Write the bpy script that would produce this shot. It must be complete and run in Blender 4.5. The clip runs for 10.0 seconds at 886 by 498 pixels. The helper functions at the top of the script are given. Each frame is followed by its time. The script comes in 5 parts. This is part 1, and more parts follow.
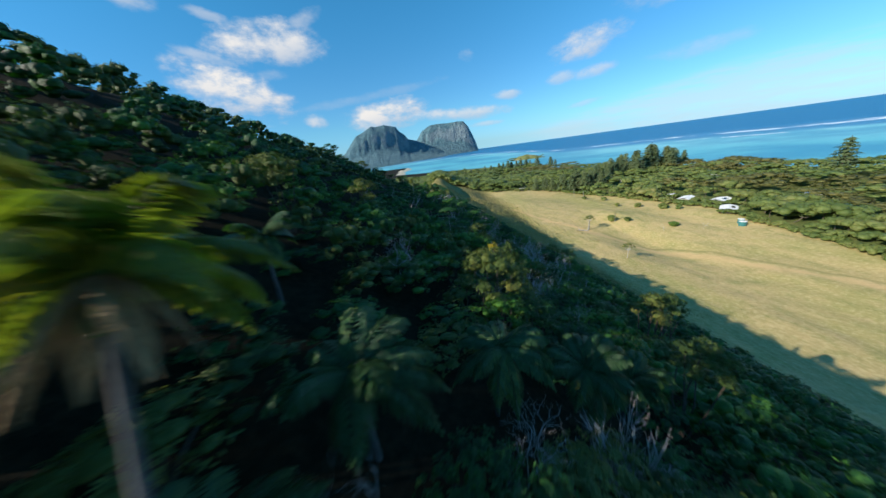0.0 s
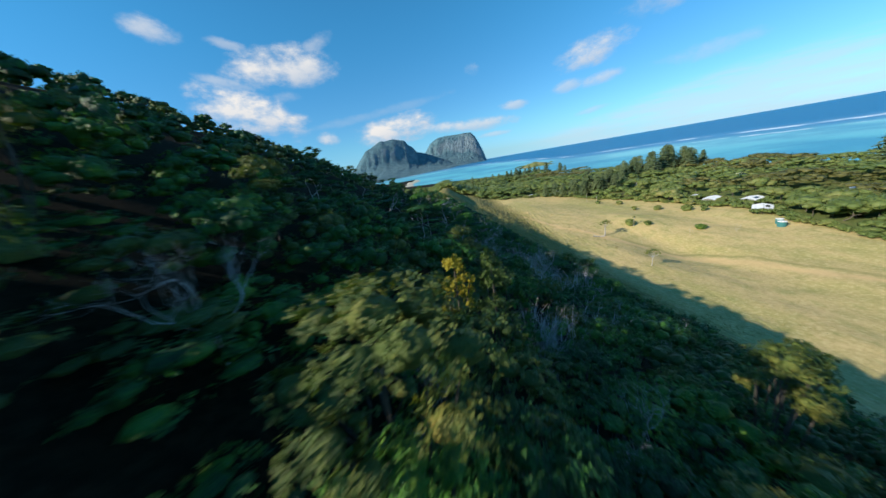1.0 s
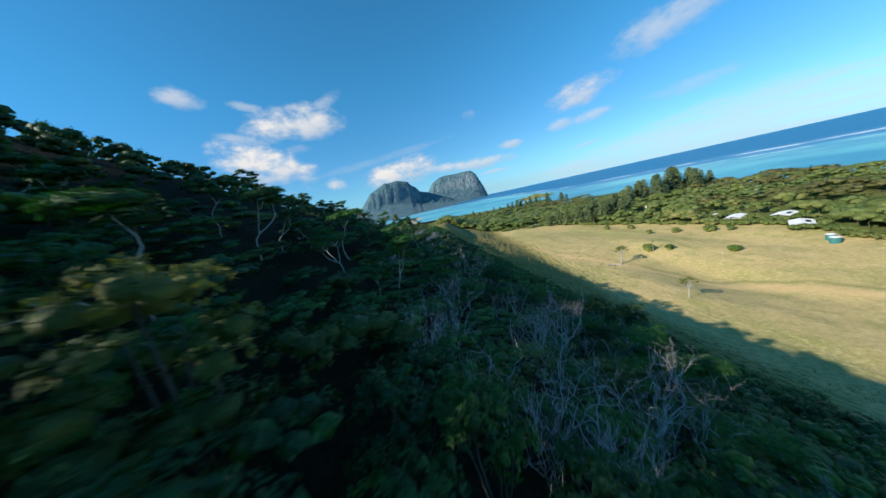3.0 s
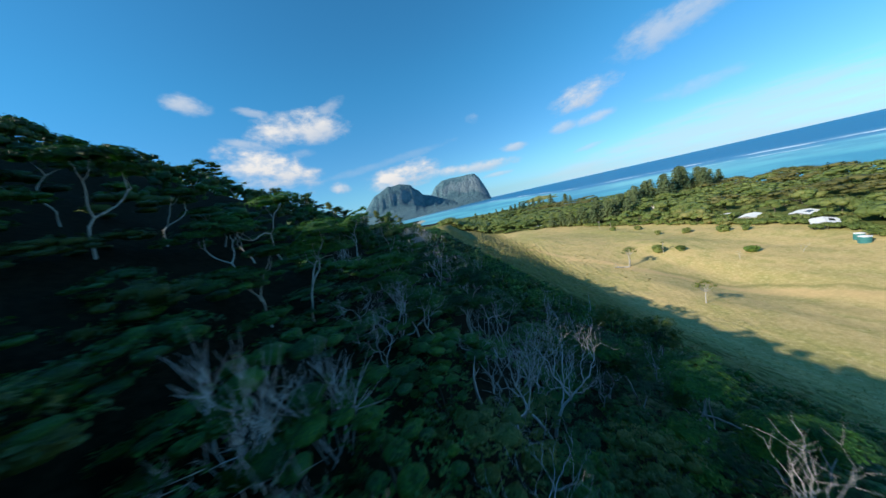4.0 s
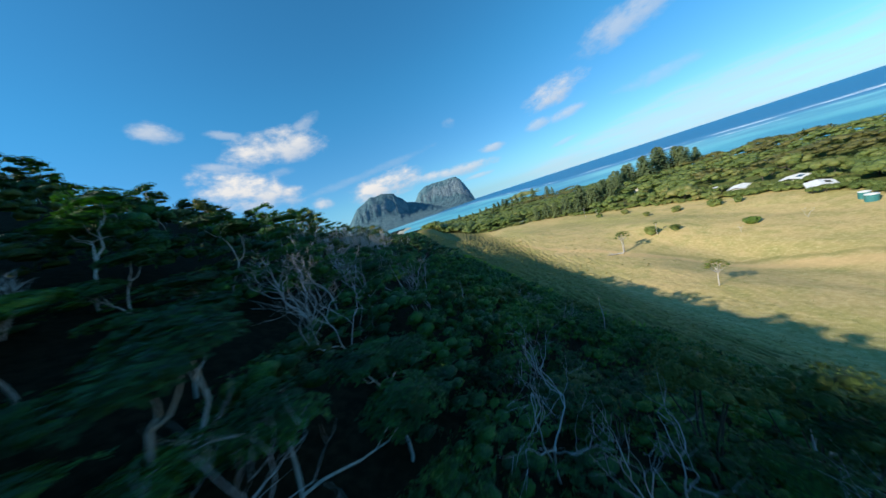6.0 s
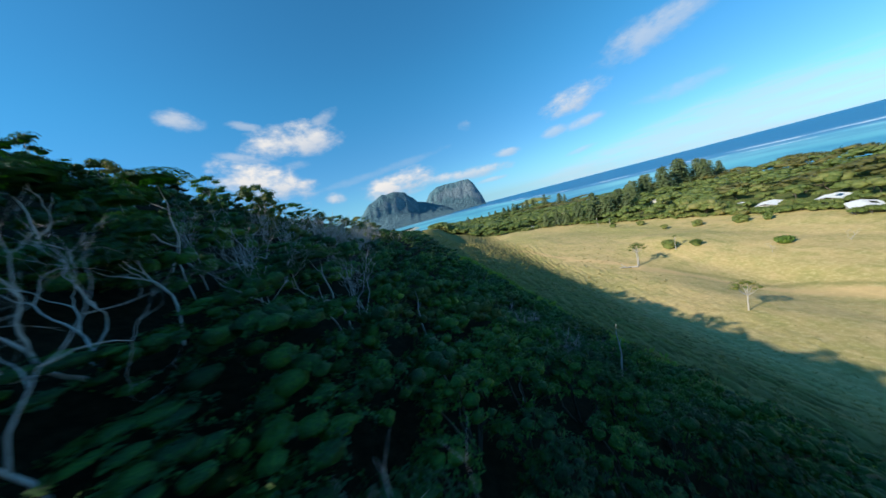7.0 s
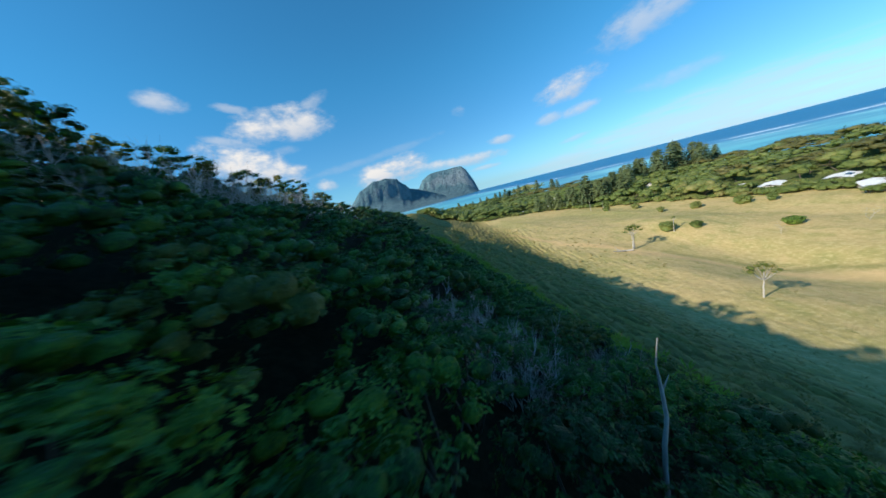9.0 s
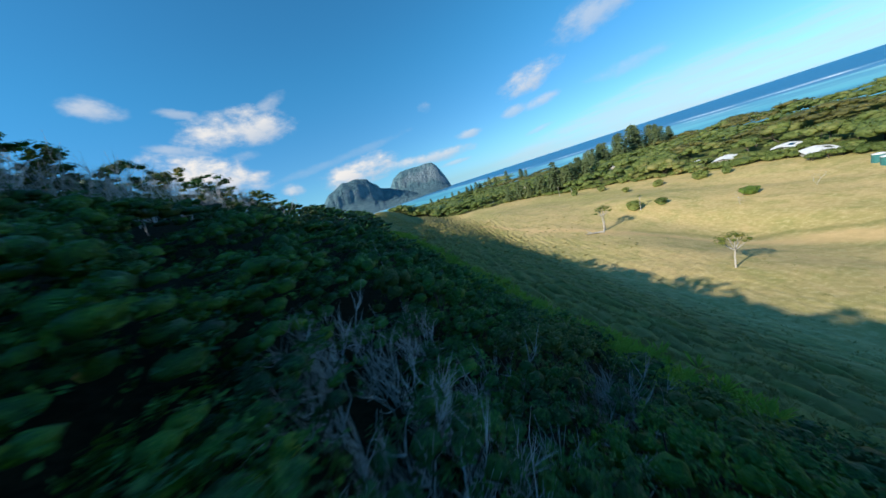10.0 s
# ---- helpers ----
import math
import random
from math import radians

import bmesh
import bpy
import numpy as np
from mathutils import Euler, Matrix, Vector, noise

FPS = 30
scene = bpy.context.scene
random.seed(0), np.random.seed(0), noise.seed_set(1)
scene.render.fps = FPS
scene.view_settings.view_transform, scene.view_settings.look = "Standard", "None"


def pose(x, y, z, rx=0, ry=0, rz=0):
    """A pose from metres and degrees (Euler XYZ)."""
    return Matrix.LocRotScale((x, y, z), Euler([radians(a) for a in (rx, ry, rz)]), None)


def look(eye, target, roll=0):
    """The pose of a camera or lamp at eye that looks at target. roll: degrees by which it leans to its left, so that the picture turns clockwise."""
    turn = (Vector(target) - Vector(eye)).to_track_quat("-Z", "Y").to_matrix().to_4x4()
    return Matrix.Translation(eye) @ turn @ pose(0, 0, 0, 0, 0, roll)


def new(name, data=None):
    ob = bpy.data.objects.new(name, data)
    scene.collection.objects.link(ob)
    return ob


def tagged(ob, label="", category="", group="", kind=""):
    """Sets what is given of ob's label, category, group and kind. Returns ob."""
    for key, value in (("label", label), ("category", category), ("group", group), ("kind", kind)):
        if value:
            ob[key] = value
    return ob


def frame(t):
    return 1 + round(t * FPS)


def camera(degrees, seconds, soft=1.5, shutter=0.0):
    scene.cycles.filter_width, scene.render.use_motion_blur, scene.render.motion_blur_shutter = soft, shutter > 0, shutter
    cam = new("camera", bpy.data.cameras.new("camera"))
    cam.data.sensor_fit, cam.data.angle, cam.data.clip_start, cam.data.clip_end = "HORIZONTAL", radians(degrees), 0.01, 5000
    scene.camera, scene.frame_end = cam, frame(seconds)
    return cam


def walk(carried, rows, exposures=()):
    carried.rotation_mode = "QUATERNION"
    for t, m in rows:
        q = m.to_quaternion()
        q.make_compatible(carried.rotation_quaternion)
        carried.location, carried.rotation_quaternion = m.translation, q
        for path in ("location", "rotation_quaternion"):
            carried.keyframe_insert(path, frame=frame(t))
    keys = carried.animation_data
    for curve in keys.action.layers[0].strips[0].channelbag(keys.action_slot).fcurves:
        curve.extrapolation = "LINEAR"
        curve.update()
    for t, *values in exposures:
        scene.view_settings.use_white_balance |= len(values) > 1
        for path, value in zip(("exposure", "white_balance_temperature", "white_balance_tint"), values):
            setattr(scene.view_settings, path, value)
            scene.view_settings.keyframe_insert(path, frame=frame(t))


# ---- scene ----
cam = camera(116.7, 10.0, soft=1.5, shutter=0.36)
PATH = [
    (0, (0.425, -0.783, 67.563), (0.407, 1.099, 66.885), -7.7),
    (0.5, (2.591, 3.845, 65.637), (2.528, 5.739, 64.998), -8.3),
    (1, (4.03, 8.815, 63.934), (3.944, 10.723, 63.339), -9.7),
    (1.5, (5.808, 13.519, 61.966), (5.719, 15.444, 61.431), -11.6),
    (2, (7.197, 17.935, 60.74), (7.119, 19.88, 60.281), -13.2),
    (2.5, (8.573, 22.481, 59.769), (8.501, 24.442, 59.38), -13.4),
    (3, (9.941, 26.7, 58.591), (9.856, 28.669, 58.254), -12.4),
    (4.5, (14.066, 37.16, 54.951), (13.939, 39.132, 54.647), -13.3),
    (5, (15.262, 40.978, 53.749), (15.179, 42.953, 53.445), -16.1),
    (5.5, (16.434, 44.495, 52.693), (16.41, 46.472, 52.389), -18.4),
    (7, (20.689, 54.842, 49.332), (20.615, 56.822, 49.063), -14.5),
    (7.5, (22.284, 57.787, 47.802), (22.136, 59.763, 47.53), -11.8),
    (8, (23.643, 60.606, 46.342), (23.467, 62.577, 46.052), -11.0),
    (8.5, (24.763, 63.457, 44.876), (24.625, 65.426, 44.551), -11.9),
    (9, (25.792, 66.418, 43.541), (25.745, 68.384, 43.177), -14.2),
    (9.5, (26.768, 69.346, 42.312), (26.817, 71.305, 41.91), -16.5),
    (10, (28.109, 72.171, 41.267), (28.215, 74.121, 40.836), -18.0),
]
walk(cam, [(t, look(eye, target, roll)) for t, eye, target, roll in PATH])

# ---- sun, sky and clouds ----
SUN_AZ, SUN_EL = -113.5, 30.1          # degrees from +y towards +x, and above the horizon
scene.view_settings.exposure = 0.42
sun_way = Vector((math.sin(radians(SUN_AZ)) * math.cos(radians(SUN_EL)), math.cos(radians(SUN_AZ)) * math.cos(radians(SUN_EL)), math.sin(radians(SUN_EL))))
sun = new("sun", bpy.data.lights.new("sun", "SUN"))
sun.data.energy, sun.data.angle, sun.data.color = 5.0, radians(0.5), (1.0, 0.91, 0.76)
sun.matrix_world = look((0, 0, 300), Vector((0, 0, 300)) - sun_way)


class Nodes:
    """A small writer of node trees."""

    def __init__(self, tree):
        self.t = tree
        tree.nodes.clear()

    def add(self, kind, **props):
        n = self.t.nodes.new(kind)
        for k, v in props.items():
            setattr(n, k, v)
        return n

    def put(self, socket, v):
        if isinstance(v, bpy.types.NodeSocket):
            self.t.links.new(v, socket)
        elif isinstance(v, tuple) and len(v) == 3 and socket.type == "RGBA":
            socket.default_value = (*v, 1)
        else:
            socket.default_value = v

    def m(self, op, a, b=0.0, c=0.0, clamp=False):
        n = self.add("ShaderNodeMath", operation=op, use_clamp=clamp)
        for s, v in zip(n.inputs, (a, b, c)):
            self.put(s, v)
        return n.outputs[0]

    def mix(self, f, a, b, blend="MIX"):
        n = self.add("ShaderNodeMix", data_type="RGBA", blend_type=blend)
        for i, v in ((0, f), (6, a), (7, b)):
            self.put(n.inputs[i], v)
        return n.outputs[2]

    def noise(self, vec, scale, detail=4.0, rough=0.55, out=0, stretch=None):
        if stretch:
            mp = self.add("ShaderNodeMapping")
            mp.inputs["Scale"].default_value = stretch
            self.put(mp.inputs[0], vec)
            vec = mp.outputs[0]
        n = self.add("ShaderNodeTexNoise")
        self.put(n.inputs["Vector"], vec)
        n.inputs["Scale"].default_value, n.inputs["Detail"].default_value, n.inputs["Roughness"].default_value = scale, detail, rough
        return n.outputs[out]

    def step(self, v, lo, hi):
        n = self.add("ShaderNodeMapRange", interpolation_type="SMOOTHSTEP")
        for i, x in enumerate((v, lo, hi)):
            self.put(n.inputs[i], x)
        return n.outputs[0]

    def ramp(self, v, stops):
        n = self.add("ShaderNodeValToRGB")
        e = n.color_ramp.elements
        while len(e) < len(stops):
            e.new(0.5)
        for x, (p, c) in zip(e, stops):
            x.position, x.color = p, (*c, 1)
        self.put(n.inputs[0], v)
        return n.outputs[0]


# azimuth, elevation, half width, half height (degrees), lean, density
CLOUDS = [
    (-39.2, 22.2, 2.5, 1.2, -0.12, 0.7), (-24.6, 18.3, 7.4, 2.5, 0.06, 1.0), (-31.0, 21.2, 2.4, 0.6, -0.15, 0.5),
    (-18.4, 21.2, 2.4, 1.0, 0.35, 0.5), (-32.4, 16.4, 3.2, 0.8, -0.25, 0.55), (-30.2, 12.1, 6.2, 3.2, -0.26, 1.15), (-24.8, 14.4, 2.4, 0.8, 0.0, 0.35),
    (-20.0, 7.4, 1.7, 1.1, -0.05, 0.85), (-7.8, 7.4, 6.6, 2.1, 0.06, 1.1), (5.6, 6.0, 8.6, 1.0, -0.06, 0.8),
    (27.6, 12.7, 4.6, 1.7, 0.10, 0.9), (23.6, 8.8, 2.3, 0.8, 0.08, 0.55), (29.0, 8.8, 2.6, 0.8, 0.08, 0.6),
    (15.0, 7.9, 2.3, 0.7, 0.0, 0.65), (8.0, 14.7, 1.5, 0.9, 0.0, 0.5), (27.6, 4.4, 2.4, 0.45, 0.12, 0.4),
    (39.4, 17.5, 6.2, 2.2, 0.10, 0.6), (41.0, 8.6, 5.0, 0.9, 0.0, 0.35), (-11.0, 10.4, 12.0, 0.7, 0.10, 0.22), (11.0, 3.6, 3.0, 0.4, 0.0, 0.5),
]
world = bpy.data.worlds.new("sky")
scene.world = world
world.use_nodes = True
w = Nodes(world.node_tree)
gen = w.add("ShaderNodeTexCoord").outputs["Generated"]
sep = w.add("ShaderNodeSeparateXYZ")
w.put(sep.inputs[0], gen)
sx, sy, sz = sep.outputs
up = w.add("ShaderNodeCombineXYZ")
for s, v in zip(up.inputs, (sx, sy, w.m("MAXIMUM", sz, 0.012))):
    w.put(s, v)
sky = w.add("ShaderNodeTexSky", sky_type="NISHITA", sun_disc=False)
sky.sun_elevation, sky.sun_rotation = radians(SUN_EL), radians(SUN_AZ % 360)
sky.air_density, sky.dust_density, sky.ozone_density = 1.0, 0.2, 2.5
w.put(sky.inputs[0], up.outputs[0])
az = w.m("MULTIPLY", w.m("ARCTAN2", sx, sy), 57.2958)
el = w.m("MULTIPLY", w.m("ARCSINE", sz), 57.2958)
puff = w.noise(gen, 11.0, 7.0, 0.6, stretch=(1, 1, 1.7))
wisp = w.noise(gen, 26.0, 6.0, 0.65, stretch=(1, 1, 2.0))
ragged = w.m("ADD", w.m("MULTIPLY", w.m("SUBTRACT", puff, 0.5), 3.0), w.m("MULTIPLY", w.m("SUBTRACT", wisp, 0.5), 1.2))
cover, bright = 0.0, 0.0
for a0, e0, ra, re, lean, dens in CLOUDS:
    da = w.m("SUBTRACT", az, a0)
    de = w.m("SUBTRACT", w.m("SUBTRACT", el, e0), w.m("MULTIPLY", da, lean))
    u, v = w.m("DIVIDE", da, ra * 1.22), w.m("DIVIDE", de, re * 1.22)
    q = w.m("ADD", w.m("MULTIPLY", u, u), w.m("MULTIPLY", v, v))
    body = w.m("ADD", w.m("SUBTRACT", 1.0, q), ragged)
    c = w.m("MULTIPLY", w.step(body, -0.2, 1.3), dens, clamp=True)
    c = w.m("MULTIPLY", c, w.step(q, 2.6, 1.2))
    cover = w.m("MAXIMUM", cover, c)
    bright = w.m("MAXIMUM", bright, w.m("MULTIPLY", c, w.step(w.m("SUBTRACT", v, w.m("MULTIPLY", u, 0.35)), -1.1, 0.5)))
veil_top = w.m("ADD", 0.2, w.m("MULTIPLY", w.step(az, 10.0, 50.0), 5.6))
streak = w.noise(gen, 5.0, 6.0, 0.6, stretch=(1, 1, 7.0))
veil = w.m("MULTIPLY", w.step(w.m("SUBTRACT", veil_top, el), -1.0, 0.5), w.step(streak, 0.3, 0.62))
veil = w.m("MULTIPLY", veil, w.step(az, 8.0, 30.0))
veil = w.m("MULTIPLY", veil, 0.55)
tint = w.mix(w.step(el, 4.0, 26.0), w.mix(w.step(el, 0.0, 6.0), (0.37, 0.72, 1.22), (0.40, 0.80, 1.06)), (0.30, 1.02, 1.25))
blue = w.mix(1.0, sky.outputs[0], tint, "MULTIPLY")
col = w.mix(veil, blue, (4.3, 5.3, 6.1))
white = w.mix(bright, (3.5, 4.2, 5.2), (6.3, 6.15, 6.0))
col = w.mix(cover, col, white)
back = w.add("ShaderNodeBackground")
w.put(back.inputs[0], col)
back.inputs[1].default_value = 0.105
w.t.links.new(back.outputs[0], w.add("ShaderNodeOutputWorld").inputs[0])

# ---- materials ----


def material(name):
    mat = bpy.data.materials.new(name)
    mat.use_nodes = True
    n = Nodes(mat.node_tree)
    bsdf = n.add("ShaderNodeBsdfPrincipled")
    out = n.add("ShaderNodeOutputMaterial")
    n.t.links.new(bsdf.outputs[0], out.inputs[0])
    return mat, n, bsdf, out


def bump(n, bsdf, height, strength, distance=0.1):
    b = n.add("ShaderNodeBump")
    b.inputs["Strength"].default_value, b.inputs["Distance"].default_value = strength, distance
    n.put(b.inputs["Height"], height)
    n.t.links.new(b.outputs[0], bsdf.inputs["Normal"])


def leaf_material(name, stops, gloss=0.5, through_light=0.2, world_scale=0.06, tree_scale=0.42, grain=14.0, relief=0.07):
    mat, n, bsdf, out = material(name)
    info, geo = n.add("ShaderNodeObjectInfo"), n.add("ShaderNodeNewGeometry")
    patch = n.noise(geo.outputs["Position"], world_scale, 3.0)
    tree = n.noise(geo.outputs["Position"], tree_scale, 1.0)
    specks = n.noise(geo.outputs["Position"], grain, 3.0, 0.7)
    v = n.m("ADD", n.m("SUBTRACT", n.m("MULTIPLY", info.outputs["Random"], 0.42), 0.08), n.m("MULTIPLY", geo.outputs["Random Per Island"], 0.32))
    puffy = n.noise(geo.outputs["Position"], 1.7, 1.0)
    v = n.m("ADD", v, n.m("MULTIPLY", n.m("SUBTRACT", tree, 0.38), 0.8))
    v = n.m("ADD", v, n.m("MULTIPLY", n.m("SUBTRACT", puffy, 0.5), 0.6))
    v = n.m("ADD", v, n.m("MULTIPLY", n.m("SUBTRACT", specks, 0.5), 1.1))
    v = n.m("ADD", v, n.m("MULTIPLY", n.m("SUBTRACT", patch, 0.4), 0.7), clamp=True)
    colour = n.ramp(v, stops)
    n.put(bsdf.inputs["Base Color"], colour)
    bsdf.inputs["Roughness"].default_value = gloss
    bsdf.inputs["Specular IOR Level"].default_value = 0.42
    bump(n, bsdf, specks, 1.0, relief)
    tl = n.add("ShaderNodeBsdfTranslucent")
    n.put(tl.inputs[0], n.mix(1.0, colour, (1.3, 1.5, 0.5), "MULTIPLY"))
    mx = n.add("ShaderNodeMixShader")
    mx.inputs[0].default_value = through_light
    n.t.links.new(bsdf.outputs[0], mx.inputs[1])
    n.t.links.new(tl.outputs[0], mx.inputs[2])
    n.t.links.new(mx.outputs[0], out.inputs[0])
    return mat


LEAF_DARK = leaf_material("leaf_dark_green", [(0.0, (0.005, 0.028, 0.007)), (0.35, (0.014, 0.082, 0.018)), (0.7, (0.055, 0.18, 0.018)), (1.0, (0.18, 0.28, 0.025))])
LEAF_OLIVE = leaf_material("leaf_olive", [(0.0, (0.032, 0.07, 0.014)), (0.5, (0.08, 0.125, 0.022)), (0.85, (0.17, 0.18, 0.035)), (1.0, (0.28, 0.22, 0.05))])
LEAF_COAST = leaf_material("leaf_coastal", [(0.0, (0.10, 0.15, 0.04)), (0.4, (0.16, 0.215, 0.055)), (0.72, (0.225, 0.25, 0.075)), (1.0, (0.31, 0.26, 0.10))], world_scale=0.02, tree_scale=0.13, grain=3.4, relief=0.16, through_light=0.3)
LEAF_RUST = leaf_material("leaf_rust_brown", [(0.0, (0.10, 0.108, 0.032)), (0.5, (0.19, 0.178, 0.052)), (1.0, (0.29, 0.22, 0.085))], world_scale=0.02, tree_scale=0.13, grain=3.4, relief=0.16, through_light=0.3)
LEAF_PALM = leaf_material("palm_leaf", [(0.0, (0.02, 0.06, 0.015)), (0.6, (0.035, 0.095, 0.03)), (1.0, (0.11, 0.16, 0.035))], gloss=0.32)
# lit copy of the palm leaf: sunlight painted in as brighter yellow-green
LEAF_PALM_SUNLIT = leaf_material("sunlit_palm_leaf", [(0.0, (0.08, 0.13, 0.02)), (0.5, (0.20, 0.23, 0.035)), (1.0, (0.34, 0.31, 0.05))], gloss=0.35, through_light=0.45)
LEAF_PINE = leaf_material("pine_needles", [(0.0, (0.08, 0.12, 0.055)), (0.6, (0.14, 0.18, 0.075)), (1.0, (0.21, 0.235, 0.09))], world_scale=0.02, tree_scale=0.13)


def bark_material(name, a, b, rough=0.9):
    mat, n, bsdf, _ = material(name)
    pos = n.add("ShaderNodeTexCoord").outputs["Object"]
    g = n.noise(pos, 7.0, 5.0, 0.65, stretch=(1, 1, 0.25))
    f = n.noise(pos, 40.0, 3.0)
    n.put(bsdf.inputs["Base Color"], n.mix(n.step(n.m("ADD", g, n.m("MULTIPLY", f, 0.25)), 0.4, 0.85), a, b))
    bsdf.inputs["Roughness"].default_value = rough
    bump(n, bsdf, g, 0.5, 0.03)
    return mat


BARK_PALE = bark_material("pale_grey_bark", (0.26, 0.24, 0.21), (0.50, 0.48, 0.44))
BARK_BROWN = bark_material("brown_bark", (0.05, 0.04, 0.03), (0.12, 0.10, 0.08))
DEAD_WOOD = bark_material("weathered_dead_wood", (0.28, 0.277, 0.272), (0.51, 0.502, 0.492))
TWIG = bark_material("dry_twigs", (0.36, 0.34, 0.33), (0.56, 0.53, 0.51))


def ground_material(name, kind):
    mat, n, bsdf, _ = material(name)
    pos = n.add("ShaderNodeNewGeometry").outputs["Position"]
    big = n.noise(pos, 0.022, 4.0, 0.55, stretch=(1.2, 0.8, 1))
    mid = n.noise(pos, 0.20, 5.0, 0.65, stretch=(1.3, 0.75, 1))
    fine = n.noise(pos, 2.6, 6.0, 0.7)
    hair = n.noise(pos, 9.0, 4.0, 0.7, stretch=(2.0, 0.6, 1))
    if kind == "pasture":
        speck = n.noise(pos, 0.9, 6.0, 0.7)
        c = n.mix(n.step(big, 0.40, 0.62), (0.45, 0.36, 0.165), (0.34, 0.31, 0.12))
        c = n.mix(n.m("MULTIPLY", n.step(mid, 0.48, 0.70), 0.7), c, (0.24, 0.255, 0.085))
        c = n.mix(n.m("MULTIPLY", n.step(mid, 0.50, 0.28), 0.5), c, (0.54, 0.40, 0.21))
        c = n.mix(n.m("MULTIPLY", n.step(speck, 0.48, 0.66), 0.5), c, (0.58, 0.49, 0.26))
        c = n.mix(n.m("MULTIPLY", n.step(speck, 0.5, 0.34), 0.32), c, (0.22, 0.21, 0.08))
        c = n.mix(n.m("MULTIPLY", n.step(hair, 0.55, 0.3), 0.28), c, (0.20, 0.185, 0.07))
        at = n.add("ShaderNodeSeparateXYZ")
        n.put(at.inputs[0], pos)
        wander = n.m("MULTIPLY", n.m("SUBTRACT", n.noise(pos, 0.05, 3.0), 0.5), 14.0)
        line = n.m("ADD", n.m("ADD", n.m("MULTIPLY", n.m("SUBTRACT", at.outputs[0], 111.0), 0.89), n.m("MULTIPLY", n.m("SUBTRACT", at.outputs[1], 146.0), 0.45)), wander)
        off = n.m("ABSOLUTE", line)
        c = n.mix(n.m("MULTIPLY", n.m("MULTIPLY", n.step(off, 1.8, 0.3), 0.4), n.step(at.outputs[0], 92.0, 108.0)), c, (0.12, 0.14, 0.045))
        c = n.mix(n.m("MULTIPLY", n.m("MULTIPLY", n.step(line, -9.0, -5.0), n.step(line, -1.0, -4.0)), 0.55), c, (0.60, 0.42, 0.22))
        # grass inside the ridge's shadow is painted darker, up to the shadow line
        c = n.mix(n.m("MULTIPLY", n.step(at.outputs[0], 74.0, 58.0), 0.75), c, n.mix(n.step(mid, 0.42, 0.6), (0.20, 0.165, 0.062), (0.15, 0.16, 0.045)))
        xx, yy = at.outputs[0], at.outputs[1]

        def wave(amount, kx, ky):
            return n.m("MULTIPLY", n.m("SINE", n.m("ADD", n.m("MULTIPLY", xx, kx), n.m("MULTIPLY", yy, ky))), amount)
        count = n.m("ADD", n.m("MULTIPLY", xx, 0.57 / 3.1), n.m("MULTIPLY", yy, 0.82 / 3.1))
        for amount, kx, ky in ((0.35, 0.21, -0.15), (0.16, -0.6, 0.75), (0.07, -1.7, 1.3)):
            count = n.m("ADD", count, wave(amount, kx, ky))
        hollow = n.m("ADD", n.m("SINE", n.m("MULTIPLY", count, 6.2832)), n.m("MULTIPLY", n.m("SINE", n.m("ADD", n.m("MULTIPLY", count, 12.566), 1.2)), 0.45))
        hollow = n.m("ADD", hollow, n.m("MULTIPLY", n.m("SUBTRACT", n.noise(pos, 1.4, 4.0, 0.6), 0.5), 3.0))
        # shade in the hollows between trodden steps is painted as dark colour
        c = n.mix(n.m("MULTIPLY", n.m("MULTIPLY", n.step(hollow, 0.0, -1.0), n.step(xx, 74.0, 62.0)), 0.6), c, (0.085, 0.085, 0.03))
        c = n.mix(1.0, c, (1.06, 1.02, 1.0), "MULTIPLY")
    elif kind == "lush":
        c = n.mix(n.step(fine, 0.35, 0.65), (0.17, 0.27, 0.03), (0.30, 0.38, 0.05))
        c = n.mix(n.step(mid, 0.45, 0.7), c, (0.20, 0.21, 0.06))
    elif kind == "undergrowth":
        c = n.mix(n.step(fine, 0.35, 0.7), (0.075, 0.105, 0.03), (0.15, 0.17, 0.055))
        c = n.mix(n.step(mid, 0.5, 0.7), c, (0.17, 0.155, 0.06))
    elif kind == "islet":
        c = n.mix(n.step(fine, 0.35, 0.7), (0.12, 0.15, 0.05), (0.20, 0.20, 0.08))
        c = n.mix(n.step(big, 0.5, 0.7), c, (0.26, 0.23, 0.12))
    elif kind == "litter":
        # litter coloured almost black to deepen the shade under the wood
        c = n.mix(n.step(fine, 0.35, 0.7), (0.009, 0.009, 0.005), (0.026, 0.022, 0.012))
    else:
        c = n.mix(n.step(fine, 0.3, 0.7), (0.55, 0.47, 0.34), (0.68, 0.6, 0.46))
    n.put(bsdf.inputs["Base Color"], c)
    bsdf.inputs["Roughness"].default_value = 0.95
    bsdf.inputs["Specular IOR Level"].default_value = 0.1
    bump(n, bsdf, n.m("ADD", fine, hair), 0.55, 0.13)
    return mat


LUSH_GRASS = ground_material("lush_edge_grass", "lush")
ISLET_GRASS = ground_material("islet_grass", "islet")
UNDERGROWTH = ground_material("shrubby_undergrowth", "undergrowth")
PASTURE, LITTER, SAND = ground_material("dry_pasture_grass", "pasture"), ground_material("shade_dark_leaf_litter", "litter"), ground_material("beach_sand", "sand")

# ---- lie of the land ----


def sigmoid(v):
    return 1 / (1 + np.exp(-np.clip(v, -40, 40)))


